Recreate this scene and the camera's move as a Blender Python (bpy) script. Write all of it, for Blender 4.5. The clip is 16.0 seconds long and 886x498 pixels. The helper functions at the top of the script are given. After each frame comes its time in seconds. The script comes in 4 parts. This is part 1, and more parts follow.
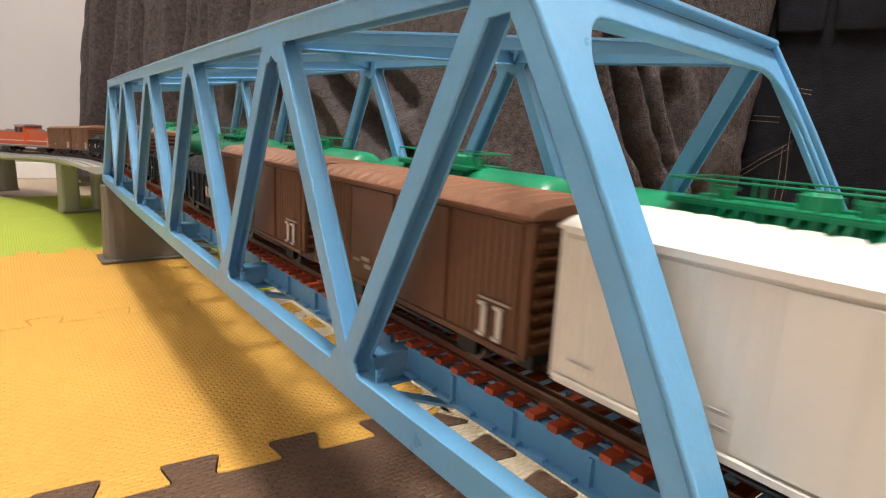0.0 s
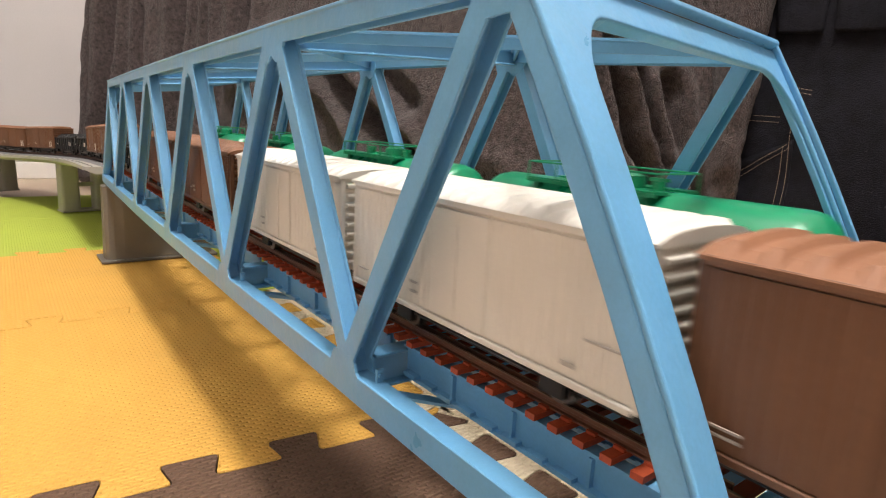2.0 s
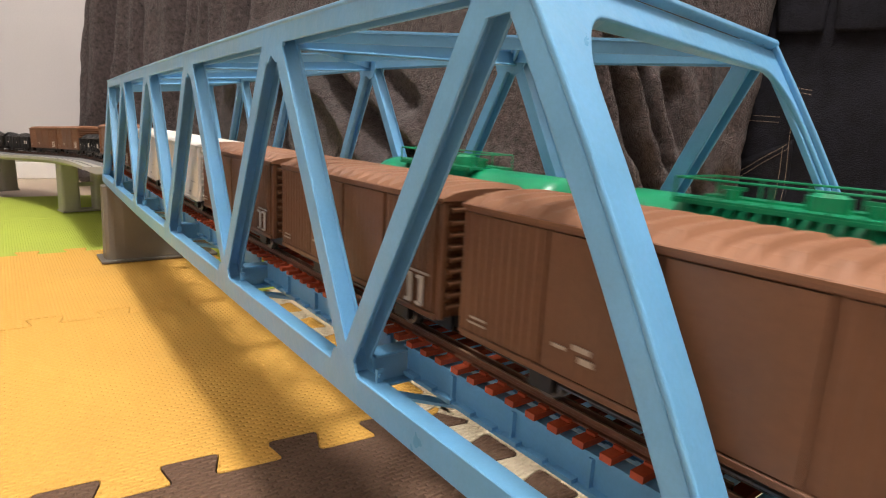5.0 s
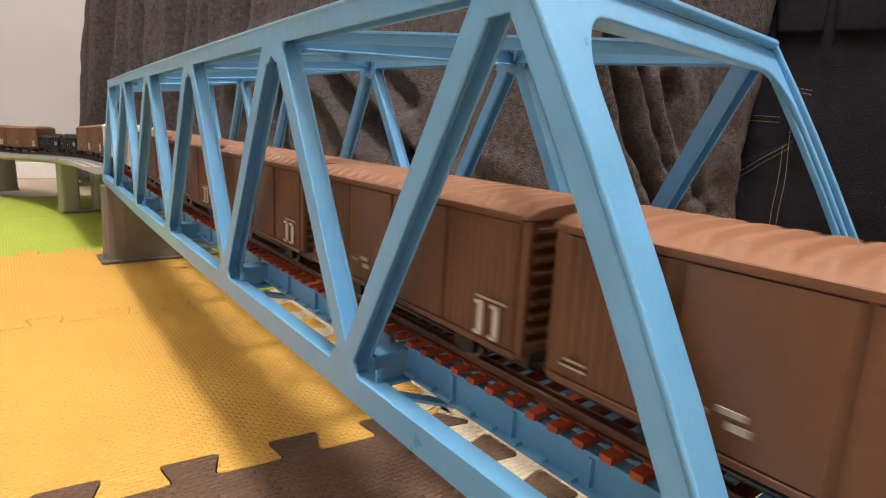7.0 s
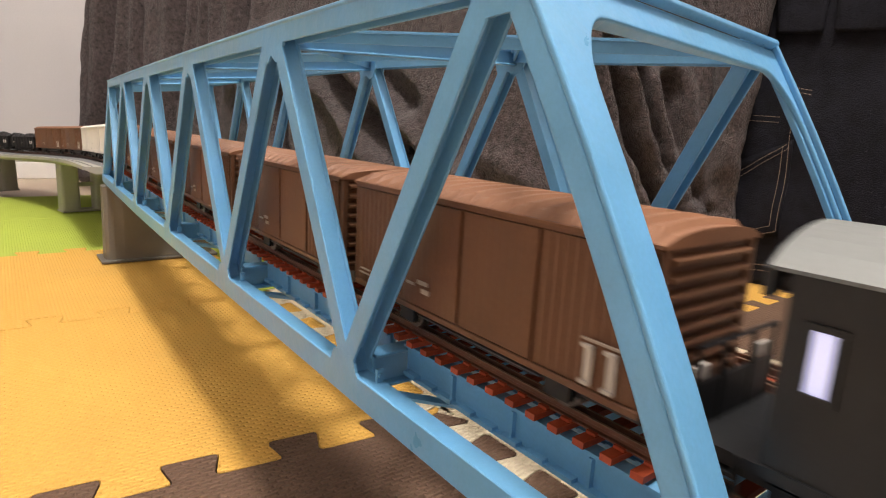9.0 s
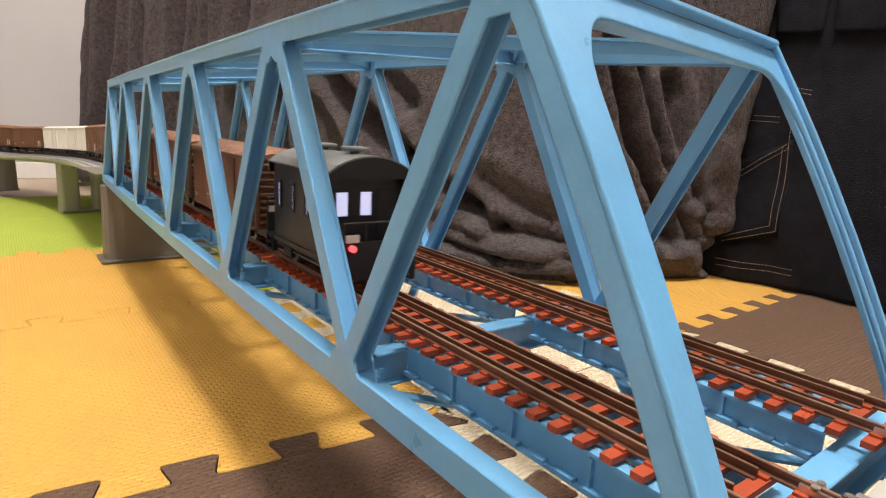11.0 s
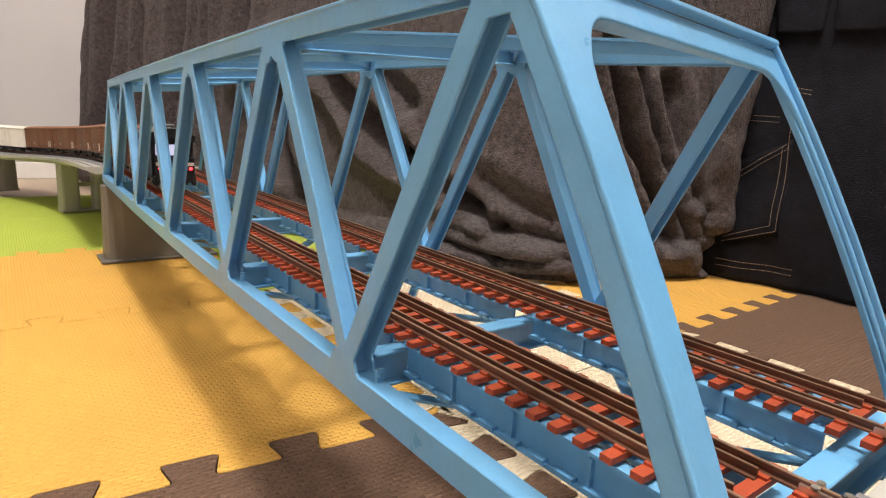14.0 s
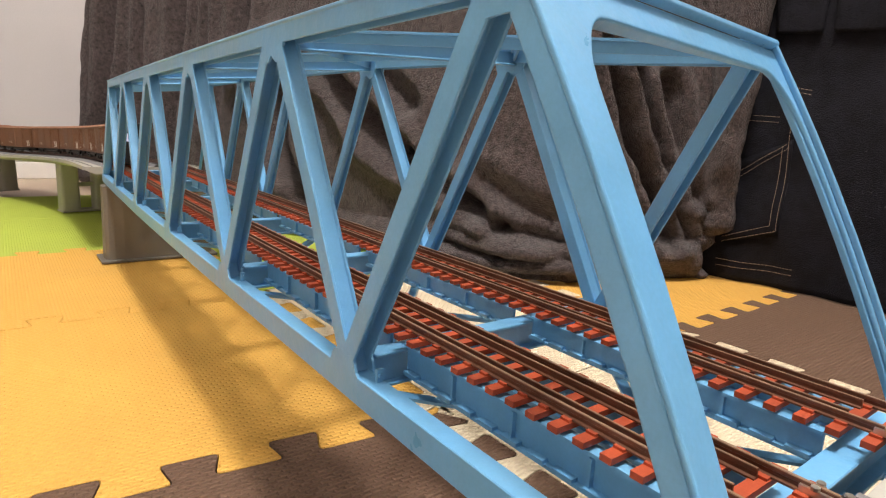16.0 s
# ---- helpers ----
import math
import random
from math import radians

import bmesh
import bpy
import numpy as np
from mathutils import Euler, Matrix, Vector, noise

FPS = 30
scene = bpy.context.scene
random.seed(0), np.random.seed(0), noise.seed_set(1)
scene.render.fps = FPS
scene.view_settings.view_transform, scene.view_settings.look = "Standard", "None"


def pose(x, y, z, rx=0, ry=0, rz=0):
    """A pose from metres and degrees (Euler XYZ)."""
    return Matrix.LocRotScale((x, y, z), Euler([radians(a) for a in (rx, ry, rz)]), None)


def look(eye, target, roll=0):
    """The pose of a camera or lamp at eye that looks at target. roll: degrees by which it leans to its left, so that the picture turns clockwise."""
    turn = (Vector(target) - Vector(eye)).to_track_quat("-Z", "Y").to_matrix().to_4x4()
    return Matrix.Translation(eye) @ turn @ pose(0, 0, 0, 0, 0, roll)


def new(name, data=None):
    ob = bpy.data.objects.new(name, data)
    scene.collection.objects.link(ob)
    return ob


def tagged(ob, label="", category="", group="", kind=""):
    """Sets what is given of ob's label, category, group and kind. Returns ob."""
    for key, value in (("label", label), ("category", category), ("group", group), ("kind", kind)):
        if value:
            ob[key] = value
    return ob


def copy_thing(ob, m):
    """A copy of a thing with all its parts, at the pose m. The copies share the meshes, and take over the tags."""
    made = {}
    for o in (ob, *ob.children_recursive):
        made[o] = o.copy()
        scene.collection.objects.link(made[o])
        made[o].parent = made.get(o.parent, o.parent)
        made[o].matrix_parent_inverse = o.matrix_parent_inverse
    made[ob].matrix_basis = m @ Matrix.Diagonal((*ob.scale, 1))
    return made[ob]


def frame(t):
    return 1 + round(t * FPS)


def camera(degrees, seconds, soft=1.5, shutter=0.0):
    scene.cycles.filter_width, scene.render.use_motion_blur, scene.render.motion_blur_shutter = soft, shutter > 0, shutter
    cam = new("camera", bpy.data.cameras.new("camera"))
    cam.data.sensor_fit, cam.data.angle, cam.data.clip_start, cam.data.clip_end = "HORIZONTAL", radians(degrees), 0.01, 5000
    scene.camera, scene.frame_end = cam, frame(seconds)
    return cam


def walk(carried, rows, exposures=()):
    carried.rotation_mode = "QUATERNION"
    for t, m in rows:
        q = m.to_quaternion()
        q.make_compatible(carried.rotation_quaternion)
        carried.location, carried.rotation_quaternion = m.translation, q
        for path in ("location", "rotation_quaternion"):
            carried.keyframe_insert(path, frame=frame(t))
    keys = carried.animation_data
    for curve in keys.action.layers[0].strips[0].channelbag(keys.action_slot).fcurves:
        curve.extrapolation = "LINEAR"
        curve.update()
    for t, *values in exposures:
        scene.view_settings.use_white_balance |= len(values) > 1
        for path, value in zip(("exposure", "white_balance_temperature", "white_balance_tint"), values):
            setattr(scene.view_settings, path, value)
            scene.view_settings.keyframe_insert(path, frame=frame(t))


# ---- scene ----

cam = camera(74.83, 16.0, 1.2, 0.5)
EYE = (-0.0847, -0.0255, 0.0784)
AIM = look(EYE, (0.5112, 0.7510, -0.1265), 3.013)
walk(cam, [(0.0, AIM), (16.0, AIM)])

# ---------------------------------------------------------------- light
world = bpy.data.worlds.new("room_air")
world.use_nodes = True
scene.world = world
world.node_tree.nodes["Background"].inputs["Color"].default_value = (0.9, 0.85, 0.8, 1)
world.node_tree.nodes["Background"].inputs["Strength"].default_value = 0.05
scene.view_settings.exposure = 0.0


def round_lamp(name, x, y, z, radius, power, colour):
    data = bpy.data.lights.new(name, "POINT")
    data.shadow_soft_size, data.energy, data.color = radius, power, colour
    ob = new(name, data)
    ob.matrix_basis = pose(x, y, z)
    return ob


round_lamp("ceiling_lamp_light", -0.12, -0.10, 2.05, 0.17, 150, (1.0, 0.95, 0.915))

# ---------------------------------------------------------------- materials
def srgb(r, g, b):
    def lin(c):
        c /= 255
        return c / 12.92 if c < 0.04045 else ((c + 0.055) / 1.055) ** 2.4
    return (lin(r), lin(g), lin(b), 1)


def material(name, colour, rough=0.5, metal=0.0, vary=0.12, scale=60.0, fine=900.0, bump=0.15, relief=0.0004, island=0.0, spec=0.5):
    """Base colour broken up at two scales, with a fine relief."""
    m = bpy.data.materials.new(name)
    m.use_nodes = True
    nt = m.node_tree
    b = nt.nodes["Principled BSDF"]
    b.inputs["Roughness"].default_value = rough
    b.inputs["Metallic"].default_value = metal
    b.inputs["Specular IOR Level"].default_value = spec
    tc = nt.nodes.new("ShaderNodeTexCoord")
    n1 = nt.nodes.new("ShaderNodeTexNoise")
    n1.inputs["Scale"].default_value, n1.inputs["Detail"].default_value = scale, 5
    n2 = nt.nodes.new("ShaderNodeTexNoise")
    n2.inputs["Scale"].default_value, n2.inputs["Detail"].default_value = fine, 3
    for n in (n1, n2):
        nt.links.new(tc.outputs["Object"], n.inputs["Vector"])
    mix = nt.nodes.new("ShaderNodeMix")
    mix.data_type = "FLOAT"
    mix.inputs[0].default_value = 0.4
    nt.links.new(n1.outputs["Fac"], mix.inputs[2])
    nt.links.new(n2.outputs["Fac"], mix.inputs[3])
    ramp = nt.nodes.new("ShaderNodeMapRange")
    ramp.inputs["From Min"].default_value, ramp.inputs["From Max"].default_value = 0.3, 0.7
    ramp.inputs["To Min"].default_value, ramp.inputs["To Max"].default_value = 1 - vary, 1 + vary
    nt.links.new(mix.outputs[0], ramp.inputs["Value"])
    value = ramp.outputs["Result"]
    if island:
        info = nt.nodes.new("ShaderNodeObjectInfo")
        r2 = nt.nodes.new("ShaderNodeMapRange")
        r2.inputs["To Min"].default_value, r2.inputs["To Max"].default_value = 1 - island, 1 + island
        nt.links.new(info.outputs["Random"], r2.inputs["Value"])
        mul = nt.nodes.new("ShaderNodeMath")
        mul.operation = "MULTIPLY"
        nt.links.new(value, mul.inputs[0])
        nt.links.new(r2.outputs["Result"], mul.inputs[1])
        value = mul.outputs[0]
    col = nt.nodes.new("ShaderNodeVectorMath")
    col.operation = "SCALE"
    col.inputs[0].default_value = colour[:3]
    nt.links.new(value, col.inputs["Scale"])
    nt.links.new(col.outputs[0], b.inputs["Base Color"])
    rr = nt.nodes.new("ShaderNodeMapRange")
    rr.inputs["To Min"].default_value, rr.inputs["To Max"].default_value = max(0.05, rough - 0.12), min(1, rough + 0.12)
    nt.links.new(n1.outputs["Fac"], rr.inputs["Value"])
    nt.links.new(rr.outputs["Result"], b.inputs["Roughness"])
    bp = nt.nodes.new("ShaderNodeBump")
    bp.inputs["Strength"].default_value, bp.inputs["Distance"].default_value = bump, relief
    nt.links.new(n2.outputs["Fac"], bp.inputs["Height"])
    nt.links.new(bp.outputs["Normal"], b.inputs["Normal"])
    return m


def mat_foam(name, colour):
    """Foam mat with a pressed basket-weave relief, about 4 mm across."""
    m = material(name, colour, 0.8, 0, 0.07, 14, 500, 0.1, 0.0003, spec=0.2)
    nt = m.node_tree
    b = nt.nodes["Principled BSDF"]
    tc = [n for n in nt.nodes if n.type == "TEX_COORD"][0]
    old = [n for n in nt.nodes if n.type == "BUMP"][0]
    brick = nt.nodes.new("ShaderNodeTexBrick")
    brick.offset, brick.squash = 0.5, 1.0
    for key, value in (("Scale", 1.0), ("Mortar Size", 0.0015), ("Mortar Smooth", 1.0), ("Brick Width", 0.0062), ("Row Height", 0.0035)):
        brick.inputs[key].default_value = value
    brick.inputs["Color1"].default_value = brick.inputs["Color2"].default_value = (1, 1, 1, 1)
    brick.inputs["Mortar"].default_value = (0, 0, 0, 1)
    nt.links.new(tc.outputs["Object"], brick.inputs["Vector"])
    bp = nt.nodes.new("ShaderNodeBump")
    bp.inputs["Strength"].default_value, bp.inputs["Distance"].default_value = 0.9, 0.0011
    nt.links.new(brick.outputs["Color"], bp.inputs["Height"])
    nt.links.new(old.outputs["Normal"], bp.inputs["Normal"])
    nt.links.new(bp.outputs["Normal"], b.inputs["Normal"])
    return m


def mat_glow(name, colour, strength):
    m = bpy.data.materials.new(name)
    m.use_nodes = True
    b = m.node_tree.nodes["Principled BSDF"]
    b.inputs["Base Color"].default_value = colour
    b.inputs["Emission Color"].default_value = colour
    b.inputs["Emission Strength"].default_value = strength
    return m


BLUE = material("sky_blue_paint", (0.150, 0.415, 0.715, 1), 0.33, 0, 0.09, 60, 1100, 0.12, 0.0002)
def brushed(m, second):
    """Blend in a second tint where the coat is thin, with small lumps in the paint."""
    nt = m.node_tree
    b = nt.nodes["Principled BSDF"]
    tc = [n for n in nt.nodes if n.type == "TEX_COORD"][0]
    scale = [n for n in nt.nodes if n.type == "VECT_MATH"][0]
    n = nt.nodes.new("ShaderNodeTexNoise")
    n.inputs["Scale"].default_value, n.inputs["Detail"].default_value = 26, 4
    nt.links.new(tc.outputs["Object"], n.inputs["Vector"])
    ramp = nt.nodes.new("ShaderNodeMapRange")
    ramp.inputs["From Min"].default_value, ramp.inputs["From Max"].default_value = 0.34, 0.76
    nt.links.new(n.outputs["Fac"], ramp.inputs["Value"])
    mix = nt.nodes.new("ShaderNodeMix")
    mix.data_type = "VECTOR"
    nt.links.new(ramp.outputs["Result"], mix.inputs[0])
    mix.inputs[4].default_value = scale.inputs[0].default_value[:]
    mix.inputs[5].default_value = second
    nt.links.new(mix.outputs[1], scale.inputs[0])
    lump = nt.nodes.new("ShaderNodeTexNoise")
    lump.inputs["Scale"].default_value, lump.inputs["Detail"].default_value = 210, 2
    nt.links.new(tc.outputs["Object"], lump.inputs["Vector"])
    bp = nt.nodes.new("ShaderNodeBump")
    bp.inputs["Strength"].default_value, bp.inputs["Distance"].default_value = 0.35, 0.0008
    nt.links.new(lump.outputs["Fac"], bp.inputs["Height"])
    old = [k for k in nt.nodes if k.type == "BUMP" and k != bp][0]
    nt.links.new(bp.outputs["Normal"], old.inputs["Normal"])
    return m


brushed(BLUE, (0.165, 0.400, 0.610))
SLEEPER = material("red_oxide_plastic", (0.38, 0.058, 0.016, 1), 0.6, 0, 0.15, 60, 1500, 0.2, 0.0002, 0.18)
RAIL = material("brown_rail", (0.13, 0.052, 0.028, 1), 0.42, 0.15, 0.2, 80, 900, 0.1, 0.0002)
RAILTOP = material("polished_rail_head", (0.30, 0.19, 0.12, 1), 0.35, 0.35, 0.15, 80, 900, 0.05, 0.0001)
YELLOW = mat_foam("yellow_foam", (0.76, 0.424, 0.094, 1))
BROWN = mat_foam("brown_foam", (0.158, 0.094, 0.062, 1))
CREAM = mat_foam("cream_foam", (0.74, 0.62, 0.44, 1))
GREEN = mat_foam("lime_foam", (0.46, 0.555, 0.085, 1))
PIER = material("grey_plastic", (0.16, 0.145, 0.12, 1), 0.6, 0, 0.1, 20, 700, 0.2, 0.0003)
CONCRETE = material("concrete_grey_plastic", (0.40, 0.385, 0.34, 1), 0.65, 0, 0.1, 25, 700, 0.2, 0.0003)
BALLAST = material("ballast_grey_plastic", (0.20, 0.195, 0.20, 1), 0.8, 0, 0.25, 120, 900, 0.6, 0.0008)
DARKTIE = material("dark_sleeper_plastic", (0.055, 0.05, 0.05, 1), 0.7, 0, 0.15, 80, 900, 0.2, 0.0003)
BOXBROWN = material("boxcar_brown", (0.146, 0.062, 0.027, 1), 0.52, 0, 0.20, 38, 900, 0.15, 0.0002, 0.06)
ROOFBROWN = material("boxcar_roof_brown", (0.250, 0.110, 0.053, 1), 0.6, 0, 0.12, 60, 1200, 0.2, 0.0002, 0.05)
CARWHITE = material("reefer_white", (0.80, 0.76, 0.68, 1), 0.42, 0, 0.05, 50, 1200, 0.1, 0.0002)
CARBLACK = material("black_plastic", (0.0100, 0.0102, 0.0110, 1), 0.45, 0, 0.2, 70, 1200, 0.2, 0.0003, spec=0.4)
COAL = material("coal", (0.012, 0.012, 0.013, 1), 0.45, 0, 0.4, 300, 900, 1.0, 0.002)
WHEEL = material("dark_metal_wheel", (0.16, 0.14, 0.13, 1), 0.35, 0.9, 0.2, 90, 900, 0.1, 0.0002)
STEEL = material("bright_steel", (0.62, 0.56, 0.47, 1), 0.3, 0.9, 0.1, 90, 900, 0.1, 0.0002)
TANKGREEN = material("tank_green", (0.006, 0.245, 0.108, 1), 0.3, 0, 0.08, 40, 1200, 0.08, 0.0002)
MARK = material("white_marking", (0.60, 0.55, 0.49, 1), 0.5, 0, 0.08, 80, 900, 0.1, 0.0001)
LETTER = material("faded_lettering", (0.40, 0.33, 0.27, 1), 0.5, 0, 0.2, 200, 900, 0.1, 0.0001)
DARKMARK = material("grey_marking", (0.46, 0.43, 0.39, 1), 0.5, 0, 0.08, 80, 900, 0.1, 0.0001)
LOCORED = material("locomotive_orange_red", (0.55, 0.085, 0.02, 1), 0.4, 0, 0.08, 60, 900, 0.1, 0.0002)
LOCOGREY = material("locomotive_roof_grey", (0.20, 0.195, 0.19, 1), 0.5, 0, 0.1, 60, 900, 0.1, 0.0002)
CABROOF = material("caboose_roof_grey", (0.19, 0.195, 0.185, 1), 0.5, 0, 0.08, 60, 900, 0.1, 0.0002)
LAMPGLOW = mat_glow("cabin_light", (0.70, 0.70, 1.0, 1), 0.75)
TAILRED = mat_glow("red_tail_light", (1.0, 0.035, 0.04, 1), 5.0)
WALL = material("wallpaper", (0.52, 0.500, 0.496, 1), 0.85, 0, 0.04, 5, 260, 0.35, 0.0012)
FLOORWOOD = material("beige_floor", (0.56, 0.43, 0.31, 1), 0.5, 0, 0.10, 3, 90, 0.1, 0.0005)
SKIRT = material("white_skirting", (0.78, 0.75, 0.70, 1), 0.45, 0, 0.04, 6, 200, 0.1, 0.0003)
CEIL = material("white_ceiling", (0.80, 0.78, 0.75, 1), 0.9, 0, 0.03, 4, 200, 0.2, 0.001)

# ---------------------------------------------------------------- mesh helpers
def part(name, bm, mat, parent=None, label="", smooth=False):
    me = bpy.data.meshes.new(name)
    bmesh.ops.recalc_face_normals(bm, faces=bm.faces)
    bm.to_mesh(me)
    bm.free()
    me.materials.append(mat)
    if smooth:
        for p in me.polygons:
            p.use_smooth = True
    ob = new(name, me)
    if parent:
        ob.parent = parent
    if label:
        tagged(ob, label)
    return ob


def soften(ob, width, segments=2):
    mod = ob.modifiers.new("edge", "BEVEL")
    mod.width, mod.segments, mod.limit_method, mod.angle_limit = width, segments, "ANGLE", radians(40)
    return ob


def hexa(bm, lower, upper):
    """A six-sided solid from four lower and four upper corners."""
    a = [bm.verts.new(v) for v in lower]
    b = [bm.verts.new(v) for v in upper]
    bm.faces.new(a[::-1])
    bm.faces.new(b)
    for i in range(4):
        j = (i + 1) % 4
        bm.faces.new((a[i], a[j], b[j], b[i]))


def box(bm, x0, x1, y0, y1, z0, z1):
    hexa(bm, [(x0, y0, z0), (x1, y0, z0), (x1, y1, z0), (x0, y1, z0)], [(x0, y0, z1), (x1, y0, z1), (x1, y1, z1), (x0, y1, z1)])


def beam(bm, a, b, side, w, d, ow=0.0, od=0.0):
    """A bar from a to b; w along the side direction, d across it; ow and od shift it sideways."""
    a, b = Vector(a), Vector(b)
    t = (b - a).normalized()
    s = Vector(side)
    s = (s - t * s.dot(t)).normalized()
    n = t.cross(s)
    ring = [(-w / 2 + ow, -d / 2 + od), (w / 2 + ow, -d / 2 + od), (w / 2 + ow, d / 2 + od), (-w / 2 + ow, d / 2 + od)]
    hexa(bm, [a + s * p + n * q for p, q in ring], [b + s * p + n * q for p, q in ring])


def bowed(bm, a, b, out, w, d, shift, depth, bulge):
    """A post from a to b in short lengths, bowed along out."""
    rings = []
    for i in range(9):
        t = i / 8
        c = a.lerp(b, t) + out * (depth + 4 * bulge * t * (1 - t))
        rings.append([bm.verts.new(c + Vector((shift + p * w / 2, 0, 0)) + out * (q * d / 2)) for p, q in ((-1, -1), (1, -1), (1, 1), (-1, 1))])
    for g, h in zip(rings, rings[1:]):
        for i in range(4):
            bm.faces.new((g[i], g[(i + 1) % 4], h[(i + 1) % 4], h[i]))
    bm.faces.new(rings[0])
    bm.faces.new(rings[-1][::-1])


def bar(bm, a, b, side, prof):
    """Extrude a closed outline of (side, across) pairs from a to b, as one solid."""
    a, b = Vector(a), Vector(b)
    t = (b - a).normalized()
    s = Vector(side)
    s = (s - t * s.dot(t)).normalized()
    n = t.cross(s)
    p = [bm.verts.new(a + s * u + n * v) for u, v in prof]
    q = [bm.verts.new(b + s * u + n * v) for u, v in prof]
    bm.faces.new(p[::-1])
    bm.faces.new(q)
    for i in range(len(prof)):
        j = (i + 1) % len(prof)
        bm.faces.new((p[i], p[j], q[j], q[i]))


def i_section(depth, flange, thick, web):
    d, f, w = depth / 2, flange / 2, web / 2
    return [(-d, -f), (-d + thick, -f), (-d + thick, -w), (d - thick, -w), (d - thick, -f), (d, -f), (d, f), (d - thick, f), (d - thick, w), (-d + thick, w), (-d + thick, f), (-d, f)]


def comb(bm, y0, y1, z0, z1, x, out, ribs, half, rise):
    """A panel on the plane x with upright ribs, as one solid."""
    pts = [(y0, x), (y0, x + out)]
    for y in ribs:
        pts += [(y - half, x + out), (y - half * 0.6, x + out + rise), (y + half * 0.6, x + out + rise), (y + half, x + out)]
    pts += [(y1, x + out), (y1, x)]
    a = [bm.verts.new((q, p, z0)) for p, q in pts]
    b = [bm.verts.new((q, p, z1)) for p, q in pts]
    bm.faces.new(a)
    bm.faces.new(b[::-1])
    for i in range(len(pts)):
        j = (i + 1) % len(pts)
        bm.faces.new((a[i], a[j], b[j], b[i]))


def tube(bm, a, b, r, seg=8, r2=None):
    a, b = Vector(a), Vector(b)
    t = (b - a).normalized()
    s = t.orthogonal().normalized()
    n = t.cross(s)
    r2 = r if r2 is None else r2
    ra = [bm.verts.new(a + (s * math.cos(i * math.tau / seg) + n * math.sin(i * math.tau / seg)) * r) for i in range(seg)]
    rb = [bm.verts.new(b + (s * math.cos(i * math.tau / seg) + n * math.sin(i * math.tau / seg)) * r2) for i in range(seg)]
    bm.faces.new(ra[::-1])
    bm.faces.new(rb)
    for i in range(seg):
        j = (i + 1) % seg
        bm.faces.new((ra[i], ra[j], rb[j], rb[i]))


def prism(bm, pts, y0, y1):
    """Extrude an x-z outline from y0 to y1."""
    a = [bm.verts.new((x, y0, z)) for x, z in pts]
    b = [bm.verts.new((x, y1, z)) for x, z in pts]
    bm.faces.new(a)
    bm.faces.new(b[::-1])
    for i in range(len(pts)):
        j = (i + 1) % len(pts)
        bm.faces.new((a[i], a[j], b[j], b[i]))


def empty(name, label, category, group="", kind=""):
    ob = new(name)
    return tagged(ob, label, category, group, kind)


# ---------------------------------------------------------------- the plan of the line
PANEL = 0.13            # length of one truss panel
WIDE = 0.122            # over the two trusses
NEAR, FAR = 0.031, 0.091  # the two track centres
RAILZ = 0.0125
FLOOR = -0.108
BOW, REACH = 0.0185, 0.0736  # the long print is slightly bowed
FOOT = 0.011  # the farther corner of the near portal stands back
BULGE = 0.0026  # the near portal is bowed outwards


def at(x, y, z):
    return Vector((x + BOW * y * abs(y), y + REACH * y * abs(y), z)) if y > 0 else Vector((x, y, z))


def along(rule, y):
    for (a, p), (b, q) in zip(rule, rule[1:]):
        if y <= b:
            return p + (q - p) * (y - a) / (b - a)


def wide(y):
    """Outer face of the farther truss; the long print is not quite straight."""
    return along(((-9, 0.1240), (0.0, 0.1240), (0.13, 0.1350), (0.26, 0.1325), (0.39, 0.1275), (0.52, 0.1245), (9, 0.1245)), y) - 0.002


def wide_top(y):
    """The same for the top chord."""
    return along(((-9, 0.1130), (0.065, 0.1130), (0.195, 0.1340), (0.325, 0.1265), (0.455, 0.1260), (0.585, 0.1260), (9, 0.1260)), y) - 0.002


def lift(y):
    """How far the top chord of the farther truss stands above that of the nearer one."""
    return along(((-9, -0.0050), (0.065, -0.0050), (0.195, 0.0050), (0.325, 0.0075), (0.585, 0.0075), (0.715, 0.0065), (9, 0.0065)), y)


def sway(y, top):
    """The nearer truss leans in a little towards its far end."""
    return 0.0095 * (y / 0.715) ** 2 if top else 0.0045 * (y / 0.78) ** 3


def sag(y):
    return -0.0038 * y / 0.715


def line(s, off=0.0):
    """Centre of the nearer track s metres from the bridge's near end, shifted off to the right: place, heading, rail height."""
    if s <= 0:
        return Vector((NEAR + off, s, RAILZ)), 0.0
    if s <= 0.78:
        p = at(NEAR, s, RAILZ)
        return p + Vector((off, 0, 0)), 0.0
    p, h, l = at(NEAR, 0.78, RAILZ), 0.0, s - 0.78
    for length, radius in ((0.18, 0), (0.55, 1.05), (0.75, 0.45), (9, 0)):
        d = min(l, length)
        if radius:
            c = p + Vector((-math.cos(h), -math.sin(h), 0)) * radius
            h2 = h + d / radius
            p = c + Vector((math.cos(h2), math.sin(h2), 0)) * radius
            h = h2
        else:
            p = p + Vector((-math.sin(h), math.cos(h), 0)) * d
        l -= d
        if l <= 0:
            break
    drop = min(1.0, max(0.0, (s - 0.78) / 0.62))
    p.z = RAILZ - 0.0255 * drop
    return p + Vector((math.cos(h), math.sin(h), 0)) * off, h


